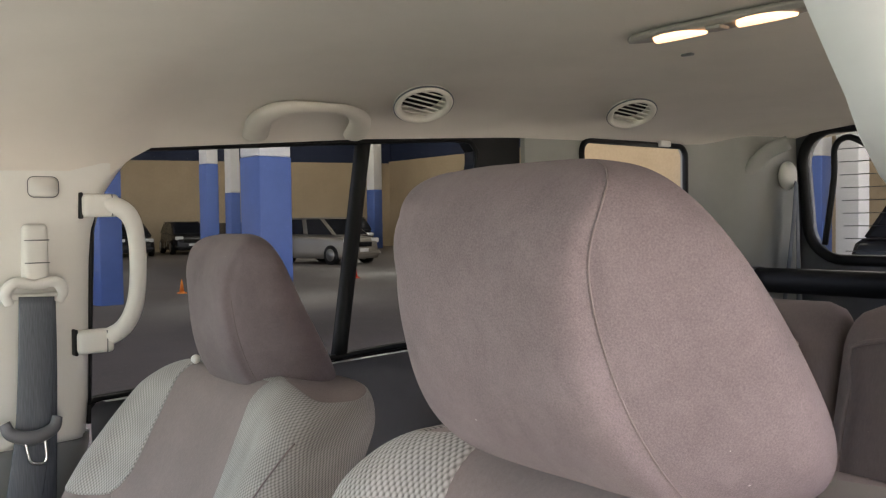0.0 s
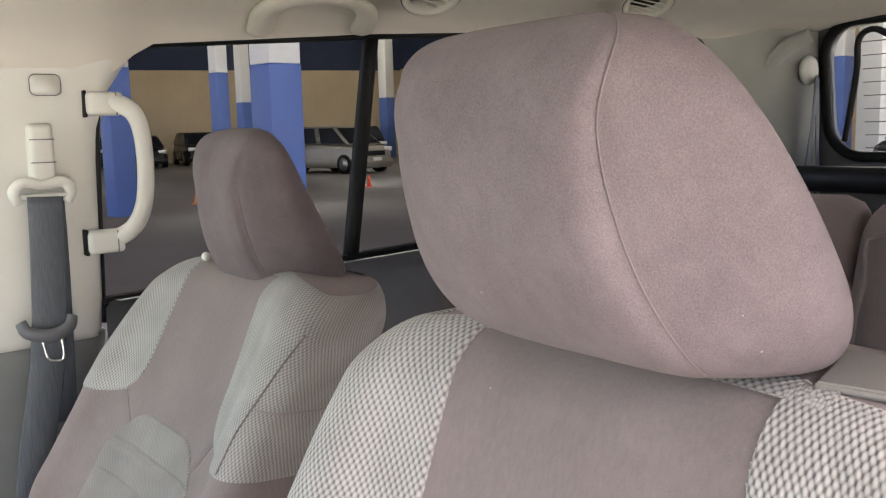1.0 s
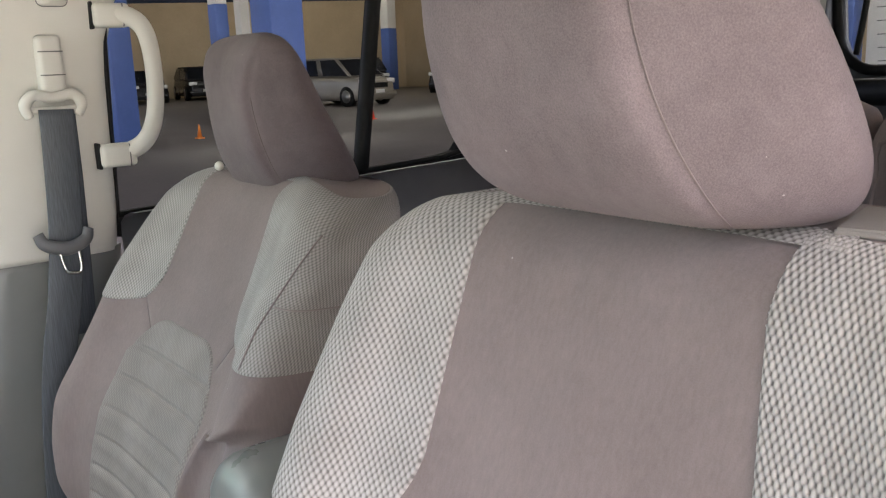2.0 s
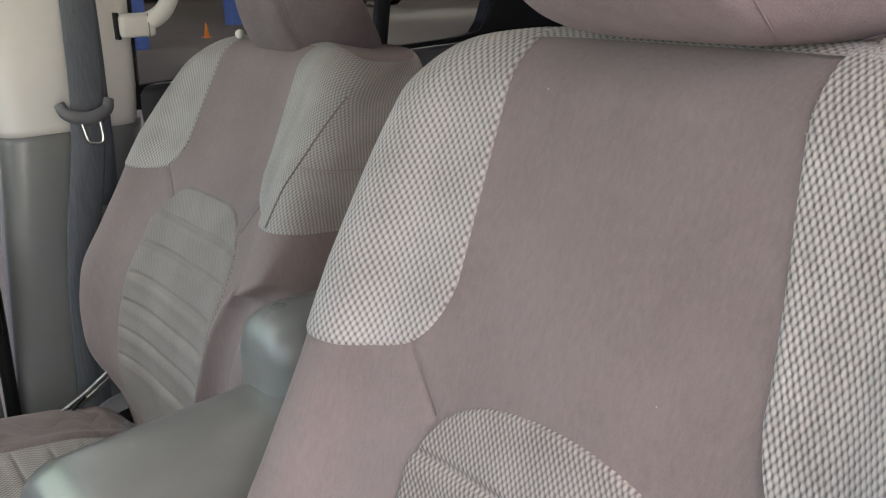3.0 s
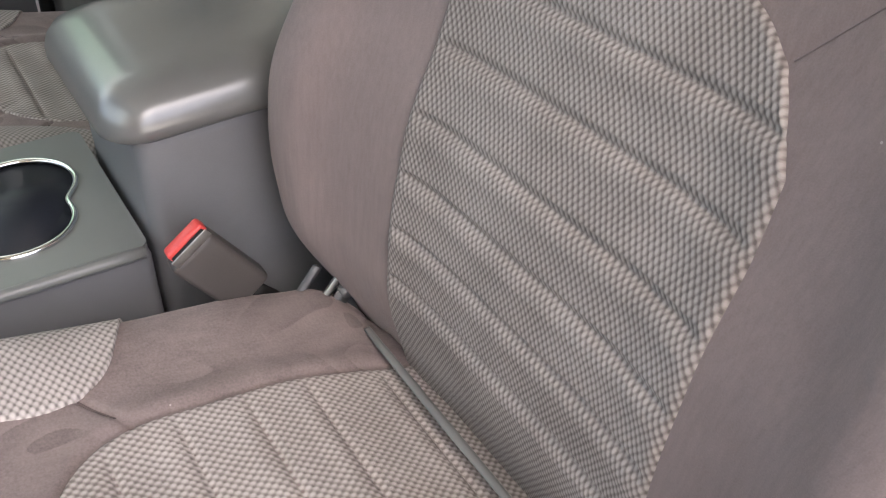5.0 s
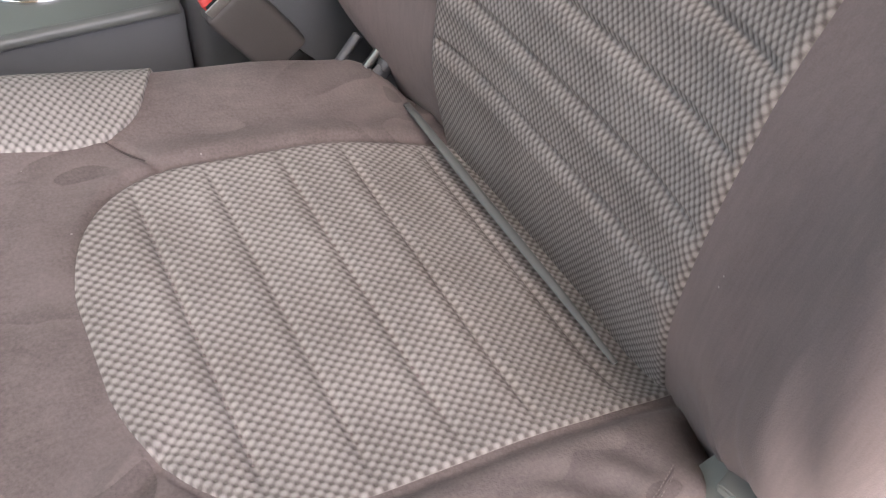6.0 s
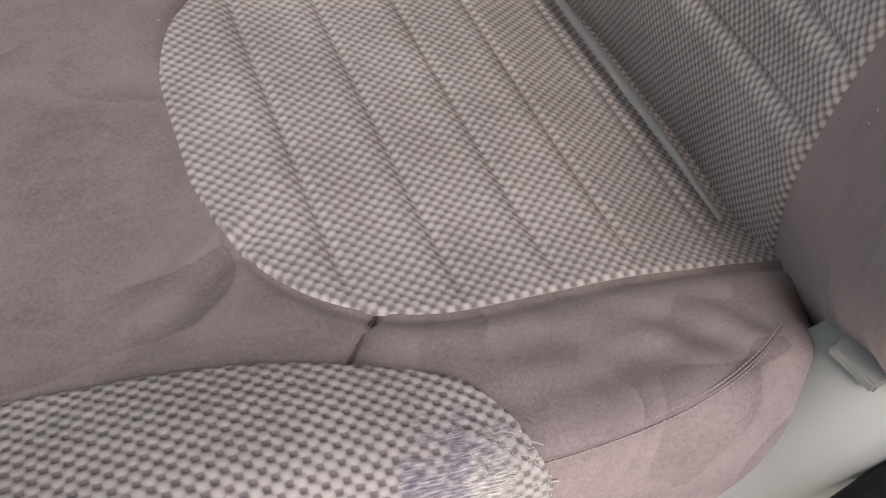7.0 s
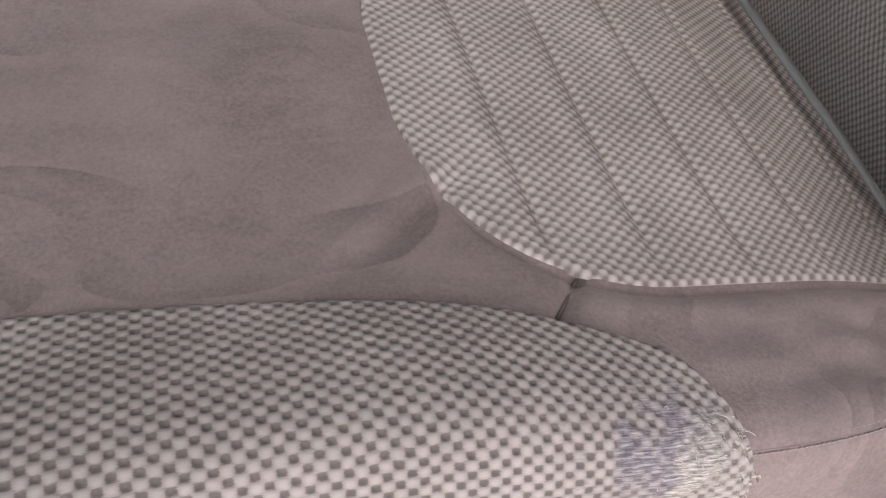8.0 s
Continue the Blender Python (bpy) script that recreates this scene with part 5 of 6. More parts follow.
bp = plate_bm(rounded_rect(-0.021, 0.021, -0.0145, 0.0145, 0.008), 0.003, 1, 0.001)
bmesh.ops.translate(bp, vec=(0.159, 0.7275, 1.566), verts=bp.verts)
tagged(part("screw_cap", bp, PALE), "small pale grey screw cap in the pillar trim", "trim cap")
tube("cap_groove", [(0.159 + a, 0.729, 1.566 + b) for a, b in rounded_rect(-0.022, 0.022, -0.0155, 0.0155, 0.009)], 0.0007, CHARCOAL, bpy.data.objects["screw_cap"], n=0, sides=5, up=(0, 1, 0), closed=True)

belt = thing("seat_belt", (0.15, 0.745, 0.6), "dark blue-grey front seat belt on the door pillar", "seat belt")


def under(ob, e):
    """Keep a part's own numbers in world places under its thing."""
    ob.location = tuple(-c for c in e.location)
    return ob


BX = -0.009


def along(points):
    return [(a + BX, b, c) for a, b, c in points]


under(block("height_adjuster", (0.036, 0.03, 0.098), (0.155 + BX, 0.738, 1.461), PALE, belt, 0.008, "pale grey belt height adjuster"), belt)
for z_ in (1.452, 1.486):
    under(block("adjuster_joint", (0.0345, 0.004, 0.0016), (0.155 + BX, 0.7227, z_), GREEN_GREY, belt, 0), belt)
under(tube("belt_loop", along([(0.115, 0.725, 1.392), (0.110, 0.722, 1.41), (0.124, 0.720, 1.424), (0.15, 0.720, 1.420), (0.178, 0.720, 1.423), (0.190, 0.722, 1.409), (0.184, 0.725, 1.392)]), [0.007, 0.009, 0.008, 0.007, 0.008, 0.009, 0.007], PALE, belt, n=50, sides=10, up=(0, 1, 0), label="pale grey D-shaped belt guide"), belt)
under(tube("guide_bar", along([(0.118, 0.724, 1.402), (0.15, 0.724, 1.402), (0.184, 0.724, 1.402)]), 0.005, PALE, belt, n=10, sides=8), belt)
under(ribbon("webbing", along([(0.151, 0.716, 1.402), (0.148, 0.712, 1.34), (0.140, 0.707, 1.22), (0.125, 0.703, 1.12), (0.10, 0.70, 1.0), (0.085, 0.695, 0.86), (0.075, 0.69, 0.70)]), 0.050, 0.0022, WEBBING_M, belt, (1, 0, 0), 60), belt)
under(ribbon("webbing", along([(0.158, 0.728, 1.402), (0.158, 0.73, 1.3), (0.156, 0.732, 1.2), (0.152, 0.735, 1.05)]), 0.046, 0.002, WEBBING_M, belt, (1, 0, 0), 30), belt)
under(tube("tongue_plastic", along([(0.098, 0.700, 1.222), (0.106, 0.695, 1.206), (0.135, 0.692, 1.197), (0.163, 0.695, 1.206), (0.171, 0.700, 1.222)]), [0.008, 0.010, 0.011, 0.010, 0.008], CHARCOAL, belt, n=40, sides=10, flat=0.8, up=(0, 1, 0), label="charcoal buckle tongue grip"), belt)
under(tube("tongue", along([(0.123, 0.690, 1.192), (0.128, 0.688, 1.166), (0.136, 0.688, 1.160), (0.150, 0.688, 1.162), (0.150, 0.690, 1.192)]), 0.0028, CHROME, belt, n=30, sides=6, up=(0, 1, 0), label="steel buckle tongue"), belt)


def air_vent(at, tilt, label, r=0.056):
    """A round roof outlet: ring, dished seat and slanted blades."""
    e = thing("air_vent", at, label, "air vent", "roof vents")
    n = 44
    a = np.linspace(0, 2 * np.pi, n, endpoint=False)
    prof = [(1.0, -0.004), (1.0, 0.002), (0.95, 0.006), (0.84, 0.006), (0.77, 0.002), (0.74, -0.004), (0.72, -0.02)]
    p = np.zeros((len(prof), n, 3))
    for k, (q, z) in enumerate(prof):
        p[k, :, 0], p[k, :, 1], p[k, :, 2] = r * q * np.cos(a), r * q * np.sin(a), -z
    grid("ring", p, WARM_TRIM, e, None, True)
    tube("gasket", [(r * 1.005 * c, r * 1.005 * s, -0.0015) for c, s in zip(np.cos(a), np.sin(a))], 0.0016, CHARCOAL, e, n=0, sides=6, closed=True)
    bm = bmesh.new()
    bmesh.ops.create_circle(bm, cap_ends=True, segments=n, radius=r * 0.73)
    bmesh.ops.translate(bm, vec=(0, 0, 0.018), verts=bm.verts)
    part("throat", bm, BLACK, e, "dark vent throat", smooth=False)
    for k in range(6):
        y = r * (-0.55 + 0.22 * k)
        half = math.sqrt(max(0.0, (0.74 * r) ** 2 - y**2))
        block("blade", (2 * half - 0.004, 0.011, 0.0022), (0, y, 0.002), WARM_TRIM, e, 0.0008, m=Matrix.Rotation(radians(38), 4, "X")).rotation_euler.z = radians(18)
    e.rotation_euler = tilt
    return e


air_vent((0.757, 0.558, 1.7145), (radians(-29), 0, radians(-22)), "pale grey round roof air vent, blades open", 0.0535)
air_vent((1.292, 0.517, 1.7305), (radians(-28), 0, radians(-30)), "pale grey round roof air vent, blades half closed", 0.053)

# dome lamp: two lit lenses in a grey housing
LENS, lt, lb = material("lit_lens", 0.4, 0.0, (1.0, 0.85, 0.65))
lb.inputs["Emission Color"].default_value = (1.0, 0.50, 0.22, 1)
lb.inputs["Emission Strength"].default_value = 0.22
dome = thing("dome_lamp", (0.765, -0.034, 1.748), "grey roof lamp with two lit lenses", "ceiling lamp")
part("housing", plate_bm([(-0.004, -0.150), (0.014, -0.128), (0.025, -0.09), (0.027, 0.0), (0.025, 0.09), (0.012, 0.124), (-0.003, 0.140), (-0.017, 0.122), (-0.024, 0.085), (-0.026, 0.0), (-0.024, -0.09), (-0.017, -0.128)], 0.009, 2, 0.002), LAMP_GREY, dome)
for y_ in (-0.062, 0.062):
    crescent = [(0.014, y_ - 0.040), (0.016, y_ - 0.012), (0.016, y_ + 0.012), (0.014, y_ + 0.040), (0.004, y_ + 0.038), (-0.012, y_ + 0.028), (-0.019, y_ + 0.010), (-0.019, y_ - 0.010), (-0.012, y_ - 0.028), (0.004, y_ - 0.038)]
    lens = plate_bm(crescent, 0.006, 2, 0.0015)
    bmesh.ops.translate(lens, vec=(0, 0, -0.004), verts=lens.verts)
    part("lens", lens, LENS, dome, "glowing warm white lens")
block("switch", (0.022, 0.022, 0.005), (0, 0, -0.002), LAMP_GREY, dome, 0.002)
hook = block("coat_button", (0.010, 0.020, 0.004), (0.945, 0.135, 1.758), BOX_GREY, None, 0.002)
tagged(hook, "small beige clip in the headliner", "trim clip")


# ---- centre console ----
con = thing("centre_console", (0.0, 0.0, 0.5), "charcoal centre console with padded armrest and cup holders", "console")


def soft_block(name, x0, x1, y0, y1, z0, z1, r, mat, lab, crown=0.0, bulge=0.0):
    bm = bmesh.new()
    bmesh.ops.create_cube(bm, size=1.0)
    bmesh.ops.scale(bm, vec=(x1 - x0, y1 - y0, z1 - z0), verts=bm.verts)
    bmesh.ops.bevel(bm, geom=bm.edges[:], offset=r, segments=7, profile=0.5, affect="EDGES")
    bmesh.ops.translate(bm, vec=((x0 + x1) / 2, (y0 + y1) / 2, (z0 + z1) / 2), verts=bm.verts)
    return under(part(name, bm, mat, con, lab), con)


bm = bmesh.new()
ring = rounded_rect(-0.148, 0.20, -0.100, 0.116, 0.034, 8)
levels = [(0.957, 0.010), (0.955, 0.003), (0.958, 0.0), (0.966, 0.0), (0.976, 0.003), (0.985, 0.009), (0.991, 0.018), (0.9945, 0.030), (0.996, 0.05), (0.997, 0.09)]
cx_, cy_ = 0.026, 0.008
rows = []
for z_, ins in levels:
    fx, fy = 1 - ins / 0.174, 1 - ins / 0.108
    rows.append([(cx_ + (a - cx_) * fx, cy_ + (b - cy_) * fy, z_ + 0.05 * (a + 0.10)) for a, b in ring])
lid = under(grid("armrest_lid", np.array(rows), CONSOLE, con, None, True, "padded charcoal vinyl armrest lid", caps=True), con)
tower = block_bm((0.33, 0.186, 0.458), (0.037, 0.006, 0.727), 0.014, 4)
for v_ in tower.verts:
    v_.co.z += 0.05 * (v_.co.x + 0.10) * (v_.co.z > 0.8)
under(part("storage_box", tower, BOX_SIDE, con, "charcoal plastic storage box"), con)
soft_block("rear_box", 0.078, 0.24, 0.010, 0.140, 0.6, 1.078, 0.045, BOX_GREY, "grey plastic raised rear end of the console")

# deck with the twin cup holder
cup = []
c1, c2, rr = np.array([-0.203, 0.040]), np.array([-0.217, -0.012]), 0.0465
dvec = c2 - c1
dist = np.linalg.norm(dvec)
half = math.acos(dist / 2 / rr)
base = math.atan2(dvec[1], dvec[0])
for c_, b0 in ((c1, base), (c2, base + math.pi)):
    for k in range(40):
        a = b0 + half + (2 * math.pi - 2 * half) * k / 40
        cup.append((c_[0] + rr * math.cos(a), c_[1] + rr * math.sin(a)))
cup = np.array(cup)
cup = [tuple(q) for q in sum(np.roll(cup, k, 0) * w for k, w in ((-2, 0.12), (-1, 0.24), (0, 0.28), (1, 0.24), (2, 0.12)))]
holed = holed_sheet(rounded_rect(-0.62, -0.134, -0.093, 0.118, 0.010), cup, lambda a, b: (a, b, 0.862), (0, 0, 1), 0.005, "deck", GREEN_GREY, con, "grey-green plastic console deck")
under(holed, con)
cup_mid = np.mean(cup, 0)
cupw = np.array([[(cup_mid[0] + (a - cup_mid[0]) * k_, cup_mid[1] + (b - cup_mid[1]) * k_, z_) for a, b in cup] for z_, k_ in ((0.865, 1.0), (0.846, 0.985), (0.844, 0.93), (0.80, 0.90), (0.786, 0.84))])
under(grid("cup_well", cupw, WELL, con, None, True, "deep black cup holder well", caps=True), con)
under(tube("cup_rim", [(a, b, 0.8675) for a, b in cup], 0.0028, CHROME, con, n=0, sides=8, closed=True, label="bright chrome cup holder rim"), con)
under(tube("deck_edge", [(-0.61, -0.0935, 0.8625), (-0.40, -0.0935, 0.8625), (-0.138, -0.0935, 0.8625)], 0.0052, GREEN_GREY, con, n=20, sides=10, label="rounded edge of the console deck"), con)
under(block("console_side", (0.48, 0.205, 0.36), (-0.372, 0.012, 0.680), BOX_SIDE, con, 0.008, "charcoal lower console body"), con)

bk = thing("belt_buckle", (-0.10, -0.15, 0.80), "charcoal seat belt buckle with a red release button", "belt buckle")
mrot = Matrix.Rotation(radians(-36), 4, "Y")
block("buckle_body", (0.039, 0.021, 0.070), (0.0, 0.0, 0.068), BUCKLE, bk, 0.005, m=mrot, label="dark grey-brown plastic buckle housing", segments=4)
block("release_button", (0.034, 0.0125, 0.010), (-0.0195, 0.003, 0.0995), RED, bk, 0.003, m=mrot, label="bright red release button")
block("slot", (0.030, 0.0035, 0.008), (-0.0190, -0.0062, 0.0990), BLACK, bk, 0.0008, m=mrot, label="dark tongue slot")
block("slot_edge", (0.034, 0.0012, 0.007), (-0.0192, -0.0090, 0.0996), METAL, bk, 0.0004, m=mrot, label="steel slot edge")
ribbon("stalk", [(0.02, 0.0, 0.035), (0.045, 0.0, 0.0), (0.05, 0.0, -0.08)], 0.026, 0.005, BLACK, bk, (1, 0, 0.5), 14)

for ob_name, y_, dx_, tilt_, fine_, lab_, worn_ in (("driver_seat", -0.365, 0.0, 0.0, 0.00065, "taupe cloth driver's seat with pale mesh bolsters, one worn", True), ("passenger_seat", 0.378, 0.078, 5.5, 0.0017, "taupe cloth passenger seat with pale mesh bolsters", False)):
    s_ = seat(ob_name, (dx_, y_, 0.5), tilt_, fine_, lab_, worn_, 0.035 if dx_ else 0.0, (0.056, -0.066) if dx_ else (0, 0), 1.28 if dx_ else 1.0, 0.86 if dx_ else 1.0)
    for c_ in s_.children:
        c_.location = (0, 0, -0.5 - (0.008 if dx_ else 0))


# ---- the hall outside ----
CONCRETE = grained("hall_floor_concrete", (0.20, 0.18, 0.155), (0.29, 0.265, 0.235), rough=0.45, spec=0.4, big=0.35, fine=14, bump=0.1)
TAN = grained("tan_wall_paint", (0.42, 0.325, 0.205), (0.52, 0.41, 0.27), rough=0.8, big=0.5, fine=9, bump=0.1)
NAVY = grained("navy_paint", (0.012, 0.02, 0.05), (0.02, 0.03, 0.07), rough=0.7, big=0.5, fine=9)
BLUE = grained("blue_paint", (0.075, 0.13, 0.36), (0.095, 0.16, 0.43), rough=0.45, big=2, fine=20)
WHITE = grained("white_wall_paint", (0.68, 0.67, 0.64), (0.76, 0.75, 0.72), rough=0.6, big=2, fine=20)

bm = bmesh.new()
bmesh.ops.create_grid(bm, x_segments=2, y_segments=2, size=400)
tagged(part("ground", bm, CONCRETE, smooth=False), "worn grey-brown concrete floor of the hall", "ground", kind="structure")


# added slab: concrete with the hall's dimness put into its colour
HALL_FLOOR = grained("hall_floor_dimmed", (0.092, 0.080, 0.072), (0.14, 0.122, 0.11), rough=0.4, spec=0.4, big=0.35, fine=14, bump=0.1)
slab = block("floor_hall", (52, 60, 0.05), (18, 33.0, -0.02), HALL_FLOOR, None, 0)
tagged(slab, "concrete floor of the parking hall, coloured darker to look dim", "floor", kind="structure")


def wall(name, a, b, z0, z1, thick, mat, label, category="wall"):
    a, b = Vector((*a, 0)), Vector((*b, 0))
    d = b - a
    m = Matrix.Translation((a + b) / 2 + Vector((0, 0, (z0 + z1) / 2))) @ Matrix.Rotation(math.atan2(d.y, d.x), 4, "Z")
    ob = part(name, block_bm((d.length, thick, z1 - z0), bevel=0), mat, smooth=False)
    ob.matrix_world = m
    return tagged(ob, label, category, kind="structure")


wall("wall_far", (-6, 52.2), (30.5, 41.5), 0, 4.9, 0.4, TAN, "tan painted far wall of the hall")
wall("wall_far_upper", (-6, 52.3), (30.5, 41.6), 4.9, 12, 0.5, NAVY, "dark navy upper wall of the hall")
wall("wall_side", (30.5, 41.5), (29.28, 8), 0, 5.0, 0.4, TAN, "tan painted side wall of the hall")
wall("wall_side_upper", (30.7, 41.5), (29.48, 8), 5.0, 12, 0.5, NAVY, "dark navy upper side wall of the hall")


def column(at, size, split, turn, label):
    e = thing("column", (*at, 0), label, "column", "hall columns")
    block("lower_shaft", (size, size, split), (0, 0, split / 2), BLUE, e, 0.02, "blue painted lower part")
    block("upper_shaft", (size - 0.01, size - 0.01, 9 - split), (0, 0, split + (9 - split) / 2), WHITE, e, 0.02, "white painted upper part")
    e.rotation_euler = (0, 0, radians(turn))
    return e


column((5.09, 9.3), 0.47, 2.33, 4, "square blue and white painted concrete column")
column((5.25, 15.9), 0.44, 2.75, 8, "square blue and white painted concrete column, farther off")
column((9.55, 20.8), 0.36, 3.05, 8, "square blue and white painted concrete column, far off")
column((14.1, 28.8), 0.4, 2.6, 8, "slim blue and white column by the far wall")
column((27.2, 38.5), 0.6, 3.2, 8, "slim blue and white column by the far wall")


column((20.0, 8.9), 0.55, 0.3, 0, "white painted concrete column behind the car")
column((20.0, 9.75), 0.5, 2.9, 0, "square blue and white painted column behind the car")


def vehicle(at, turn, paint, length, height, label):
    """A parked car: lofted body, glasshouse, wheels, lamps, plate."""
    e = thing("parked_car", (*at, 0), label, "car", "parked cars")
    L, H, Wd = length, height, 1.8
    xs_ = np.linspace(-L / 2, L / 2, 40)
    k = xs_ / (L / 2)
    hood = np.interp(k, [-1, -0.97, -0.9, -0.4, 0.9, 0.98, 1], [0.35, 0.52, 0.56, 0.60, 0.62, 0.55, 0.4]) * H
    wid = Wd / 2 * (1 - 0.25 * np.abs(k) ** 6)
    prof = [(0.92, 0.0), (1.0, 0.12), (1.0, 0.5), (0.97, 0.85), (0.88, 1.0), (0.0, 1.02)]
    pr = smooth_path([*prof], 14)
    full = np.vstack([pr, (pr * [-1, 1])[::-1][1:]])
    p = np.zeros((40, len(full), 3))
    p[..., 0] = xs_[:, None]
    p[..., 1] = wid[:, None] * full[None, :, 0]
    p[..., 2] = 0.2 + (hood[:, None] - 0.2) * full[None, :, 1]
    grid("body", p, paint, e, None, True, caps=True)
    bm = bmesh.new()
    lo = [(-0.36 * L, 0.60 * H), (0.44 * L, 0.62 * H), (0.36 * L, 0.985 * H), (-0.12 * L, 0.985 * H)]
    vs = []
    for y, f in ((-1, 1.0), (1, 1.0)):
        for n_, (x, z) in enumerate(lo):
            vs.append(bm.verts.new((x, y * Wd / 2 * (0.93 if n_ < 2 else 0.74), z)))
    for f in ((0, 1, 2, 3), (7, 6, 5, 4), (0, 4, 5, 1), (1, 5, 6, 2), (2, 6, 7, 3), (3, 7, 4, 0)):
        bm.faces.new([vs[i] for i in f])
    cabin = [Vector(v.co) for v in vs]
    bmesh.ops.bevel(bm, geom=bm.edges[:], offset=0.05, segments=3, affect="EDGES")
    house = part("glasshouse", bm, paint, e)
    for q in ((0, 1, 2, 3), (7, 6, 5, 4), (1, 5, 6, 2), (3, 7, 4, 0)):
        cs = [cabin[i] for i in q]
        mid = sum(cs, Vector()) / 4
        out = (cs[1] - cs[0]).cross(cs[2] - cs[1]).normalized()
        out *= 1 if out.dot(mid - Vector((0.06 * L, 0, 0.75 * H))) > 0 else -1
        halves = (((0, 0.485), (0.515, 1)) if q[0] in (0, 7) else ((0, 1),))
        for a0, a1 in halves:
            bm = bmesh.new()
            ring = [cs[0].lerp(cs[1], a0), cs[0].lerp(cs[1], a1), cs[3].lerp(cs[2], a1), cs[3].lerp(cs[2], a0)]
            c0 = sum(ring, Vector()) / 4
            low = [bm.verts.new(c0 + (r_ - c0) * 0.86 + out * 0.004) for r_ in ring]
            top = [bm.verts.new(c0 + (r_ - c0) * 0.85 + out * 0.014) for r_ in ring]
            bm.faces.new(top)
            for i in range(4):
                bm.faces.new((low[i], low[(i + 1) % 4], top[(i + 1) % 4], top[i]))
            bmesh.ops.recalc_face_normals(bm, faces=bm.faces)
            part("window", bm, CAR_GLASS, house, "dark glass", smooth=False)
    block("roof", (0.46 * L, Wd * 0.74, 0.05), (0.12 * L, 0, 0.985 * H), paint, e, 0.02)
    for sx in (-1, 1):
        for sy in (-1, 1):
            c = (sx * L * 0.31, sy * (Wd / 2 - 0.10), 0.34)
            bm = bmesh.new()
            bmesh.ops.create_cone(bm, cap_ends=True, segments=28, radius1=0.34, radius2=0.34, depth=0.22, matrix=Matrix.Translation(c) @ Matrix.Rotation(radians(90), 4, "X"))
            wh = part("wheel", bm, BLACK, e, "black tyre")
            bm = bmesh.new()
            bmesh.ops.create_cone(bm, cap_ends=True, segments=20, radius1=0.22, radius2=0.2, depth=0.24, matrix=Matrix.Translation(c) @ Matrix.Rotation(radians(90), 4, "X"))
            part("rim", bm, METAL, wh, "grey alloy rim")
    for sy in (-1, 1):
        block("headlight", (0.14, 0.38, 0.17), (-L / 2 + 0.14, sy * 0.62, 0.5 * H), LAMP, e, 0.04, "clear headlight")
    block("grille", (0.06, 0.8, 0.18), (-L / 2 + 0.03, 0, 0.42 * H), BLACK, e, 0.03)
    block("bumper", (0.2, Wd * 0.9, 0.16), (-L / 2 + 0.08, 0, 0.24 * H), paint, e, 0.05)
    block("number_plate", (0.02, 0.4, 0.12), (-L / 2 - 0.02, 0, 0.30 * H), WHITE, e, 0.005)
    e.rotation_euler = (0, 0, radians(turn))
    return e


CAR_GLASS = material("dark_car_glass", 0.2, 0.0, (0.012, 0.013, 0.016), 0.25)[0]
LAMP = material("headlight_glass", 0.15, 0.0, (0.75, 0.75, 0.72), 0.6)[0]
SILVER = grained("silver_beige_paint", (0.25, 0.225, 0.185), (0.31, 0.28, 0.235), rough=0.3, metal=0.4, big=1, fine=30, bump=0.0)
DARK_CAR = grained("black_car_paint", (0.012, 0.012, 0.014), (0.02, 0.02, 0.022), rough=0.25, big=1, fine=30, bump=0.0)
vehicle((16.6, 26.4), 99, SILVER, 3.9, 1.66, "silver-beige crossover parked in the hall")
vehicle((14.6, 41.0), 78, DARK_CAR, 4.5, 1.5, "black saloon parked along the far wall")
vehicle((17.6, 41.6), 78, DARK_CAR, 4.5, 1.6, "black hatchback parked along the far wall")
vehicle((12.2, 42.0), 78, DARK_CAR, 4.5, 1.7, "black estate car parked along the far wall")
vehicle((19.8, 40.2), 78, DARK_CAR, 4.5, 1.5, "black saloon parked along the far wall")
vehicle((9.9, 42.8), 78, DARK_CAR, 4.5, 1.5, "dark saloon parked along the far wall")
vehicle((7.5, 43.6), 78, DARK_CAR, 4.5, 1.5, "black saloon parked along the far wall")
vehicle((5.1, 44.4), 78, DARK_CAR, 4.5, 1.6, "dark hatchback parked along the far wall")
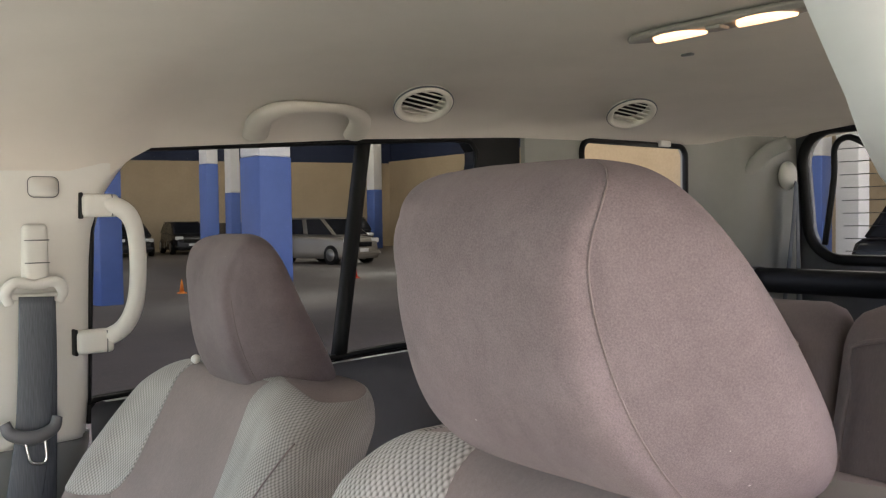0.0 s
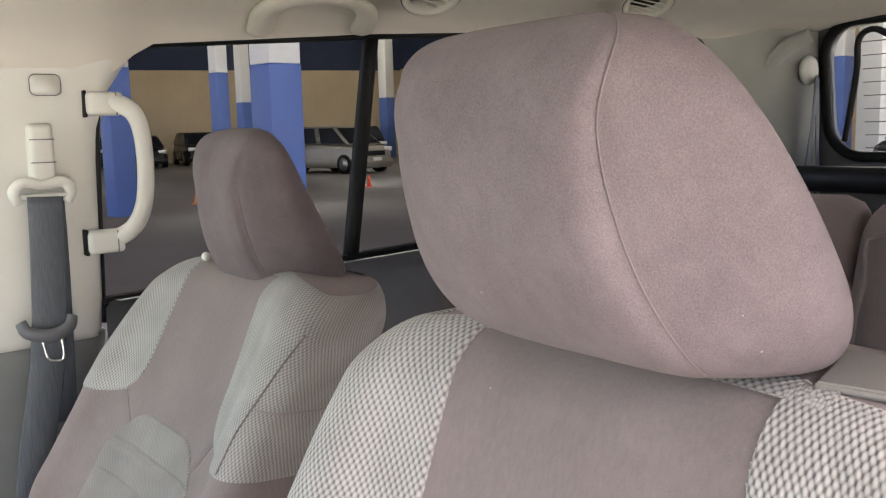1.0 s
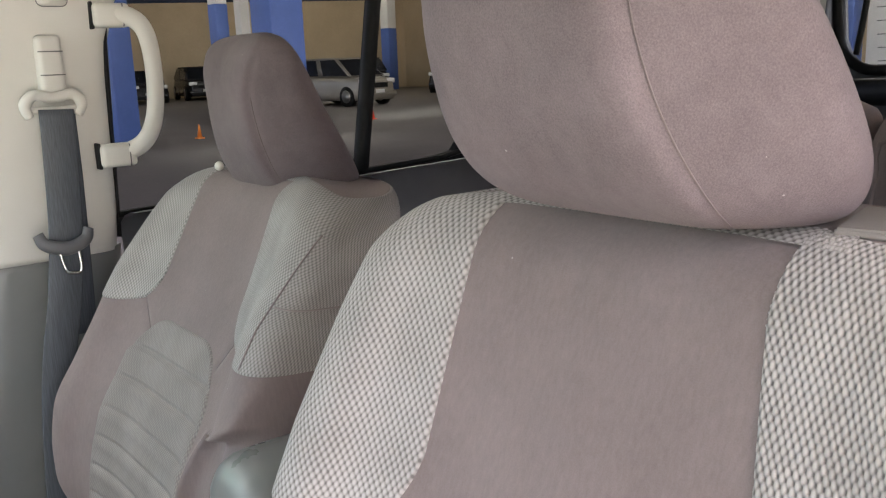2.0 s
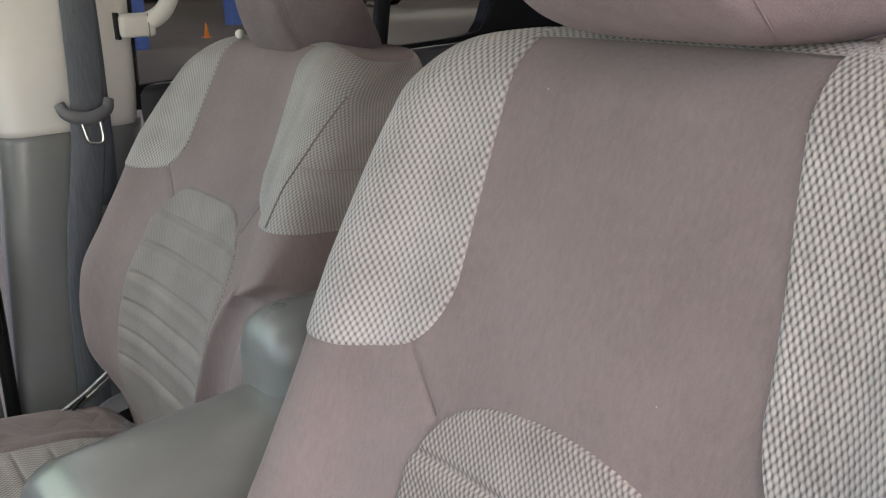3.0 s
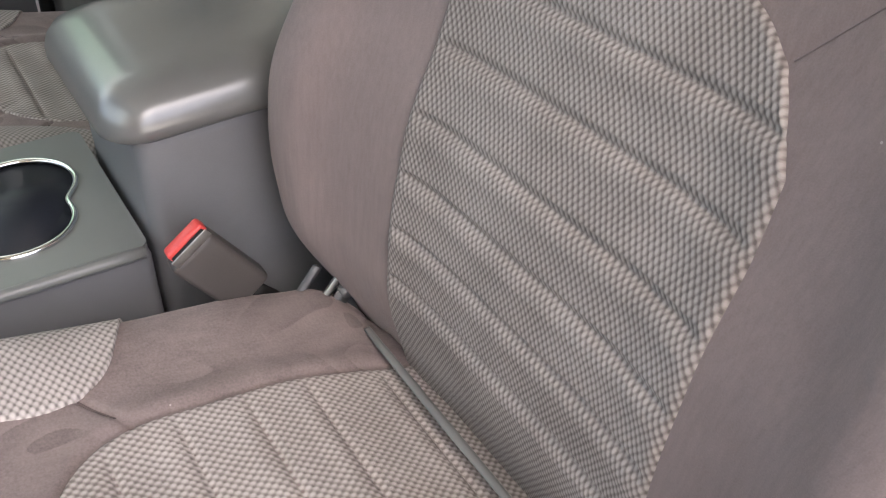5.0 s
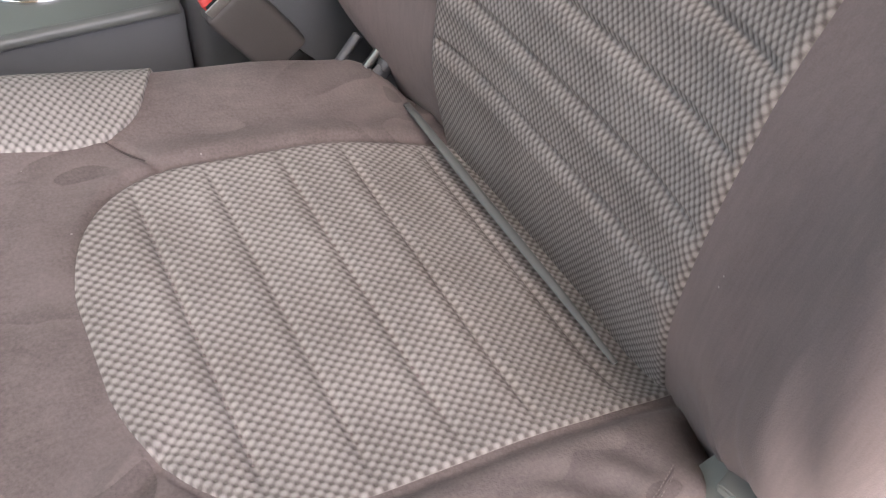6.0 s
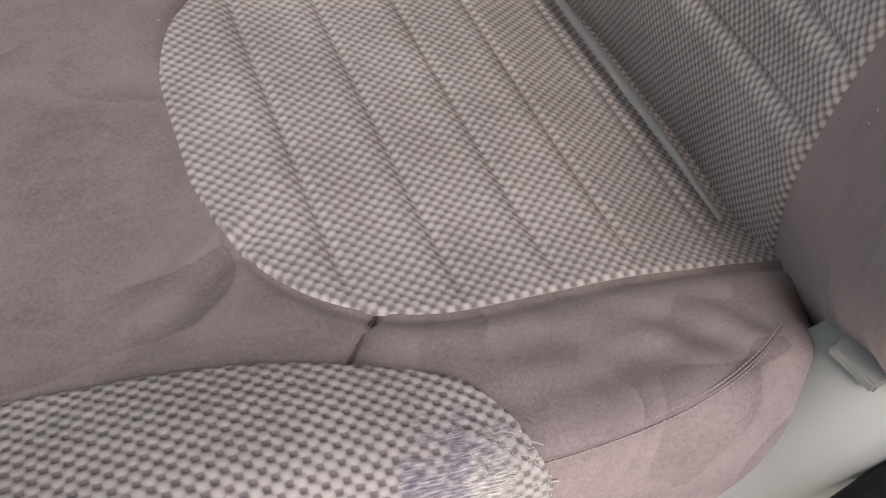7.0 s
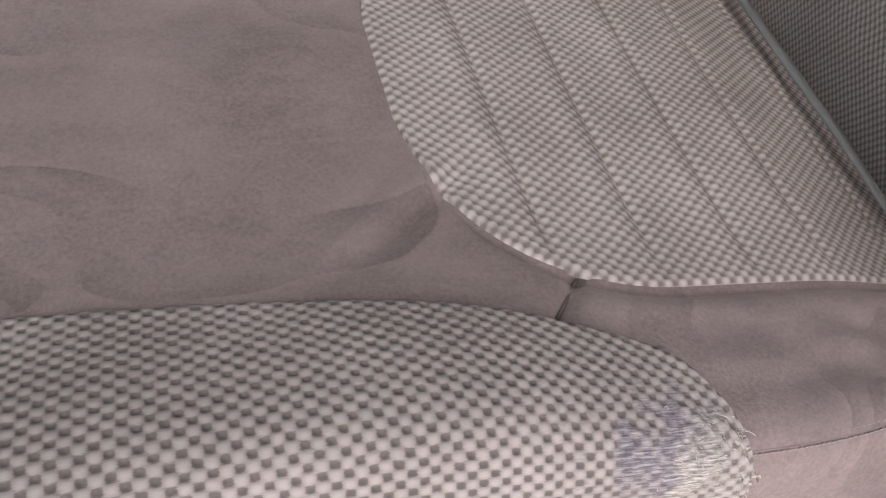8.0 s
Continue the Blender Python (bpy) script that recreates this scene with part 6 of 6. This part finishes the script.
vehicle((22.1, 39.2), 74, DARK_CAR, 4.6, 1.7, "dark crossover parked along the far wall")
vehicle((24.6, 37.0), 66, DARK_CAR, 4.6, 1.7, "dark crossover parked by the side wall")
vehicle((26.0, 31.5), 40, DARK_CAR, 4.6, 1.7, "dark estate car parked by the side wall")

vehicle((15.5, 4.2), 96, DARK_CAR, 4.6, 1.75, "black crossover parked behind the car")

CONE_O = grained("orange_plastic", (0.75, 0.22, 0.03), (0.85, 0.28, 0.04), rough=0.5, fine=40)
CONE_R = grained("red_orange_plastic", (0.7, 0.06, 0.03), (0.8, 0.09, 0.04), rough=0.5, fine=40)


def cone(at, mat, label, scale=1.0):
    e = thing("traffic_cone", (*at, 0), label, "traffic cone", "traffic cones")
    bm = bmesh.new()
    bmesh.ops.create_cone(bm, cap_ends=True, segments=20, radius1=0.13 * scale, radius2=0.025 * scale, depth=0.66 * scale, matrix=Matrix.Translation((0, 0, 0.36 * scale)))
    part("cone_body", bm, mat, e)
    block("foot", (0.36 * scale, 0.36 * scale, 0.03), (0, 0, 0.015), mat, e, 0.008)


cone((7.29, 17.3), CONE_O, "orange traffic cone on the concrete floor", 0.45)
cone((12.55, 18.5), CONE_R, "red traffic cone on the concrete floor", 0.5)

# hall roof, unseen; its near overhang is added to block sky and sun
hall_roof = wall("ceiling_hall", (-8, 28.5), (60, 28.5), 9.0, 9.3, 69, NAVY, "dark navy metal roof of the hall, near overhang added to block sun", "roof")
# unseen fill lights added under the roof to brighten the hall
for k, (x_, y_) in enumerate(((8, 16), (20, 24), (6, 34), (22, 36), (17.5, 6.5))):
    ld = bpy.data.lights.new("hall_fill", "AREA")
    ld.shape, ld.size, ld.size_y, ld.energy, ld.color = "RECTANGLE", 8, 0.8, 45, (1.0, 0.93, 0.82)
    lo_ = new("hall_fill", ld)
    lo_.location = (x_, y_, 8.8)

# unseen wall, added to cut front-left sky light on the seats
wall("wall_near_unseen", (-14, -6), (-2.6, -6), 0, 9, 0.4, TAN, "unseen tan wall added to block sky from the driver's front side")
# out-of-view end wall, added so less outside light gets into the hall
wall("wall_end_unseen", (42, 4), (42, 46), 0, 9, 0.4, TAN, "unseen tan end wall, added to keep the hall dim")
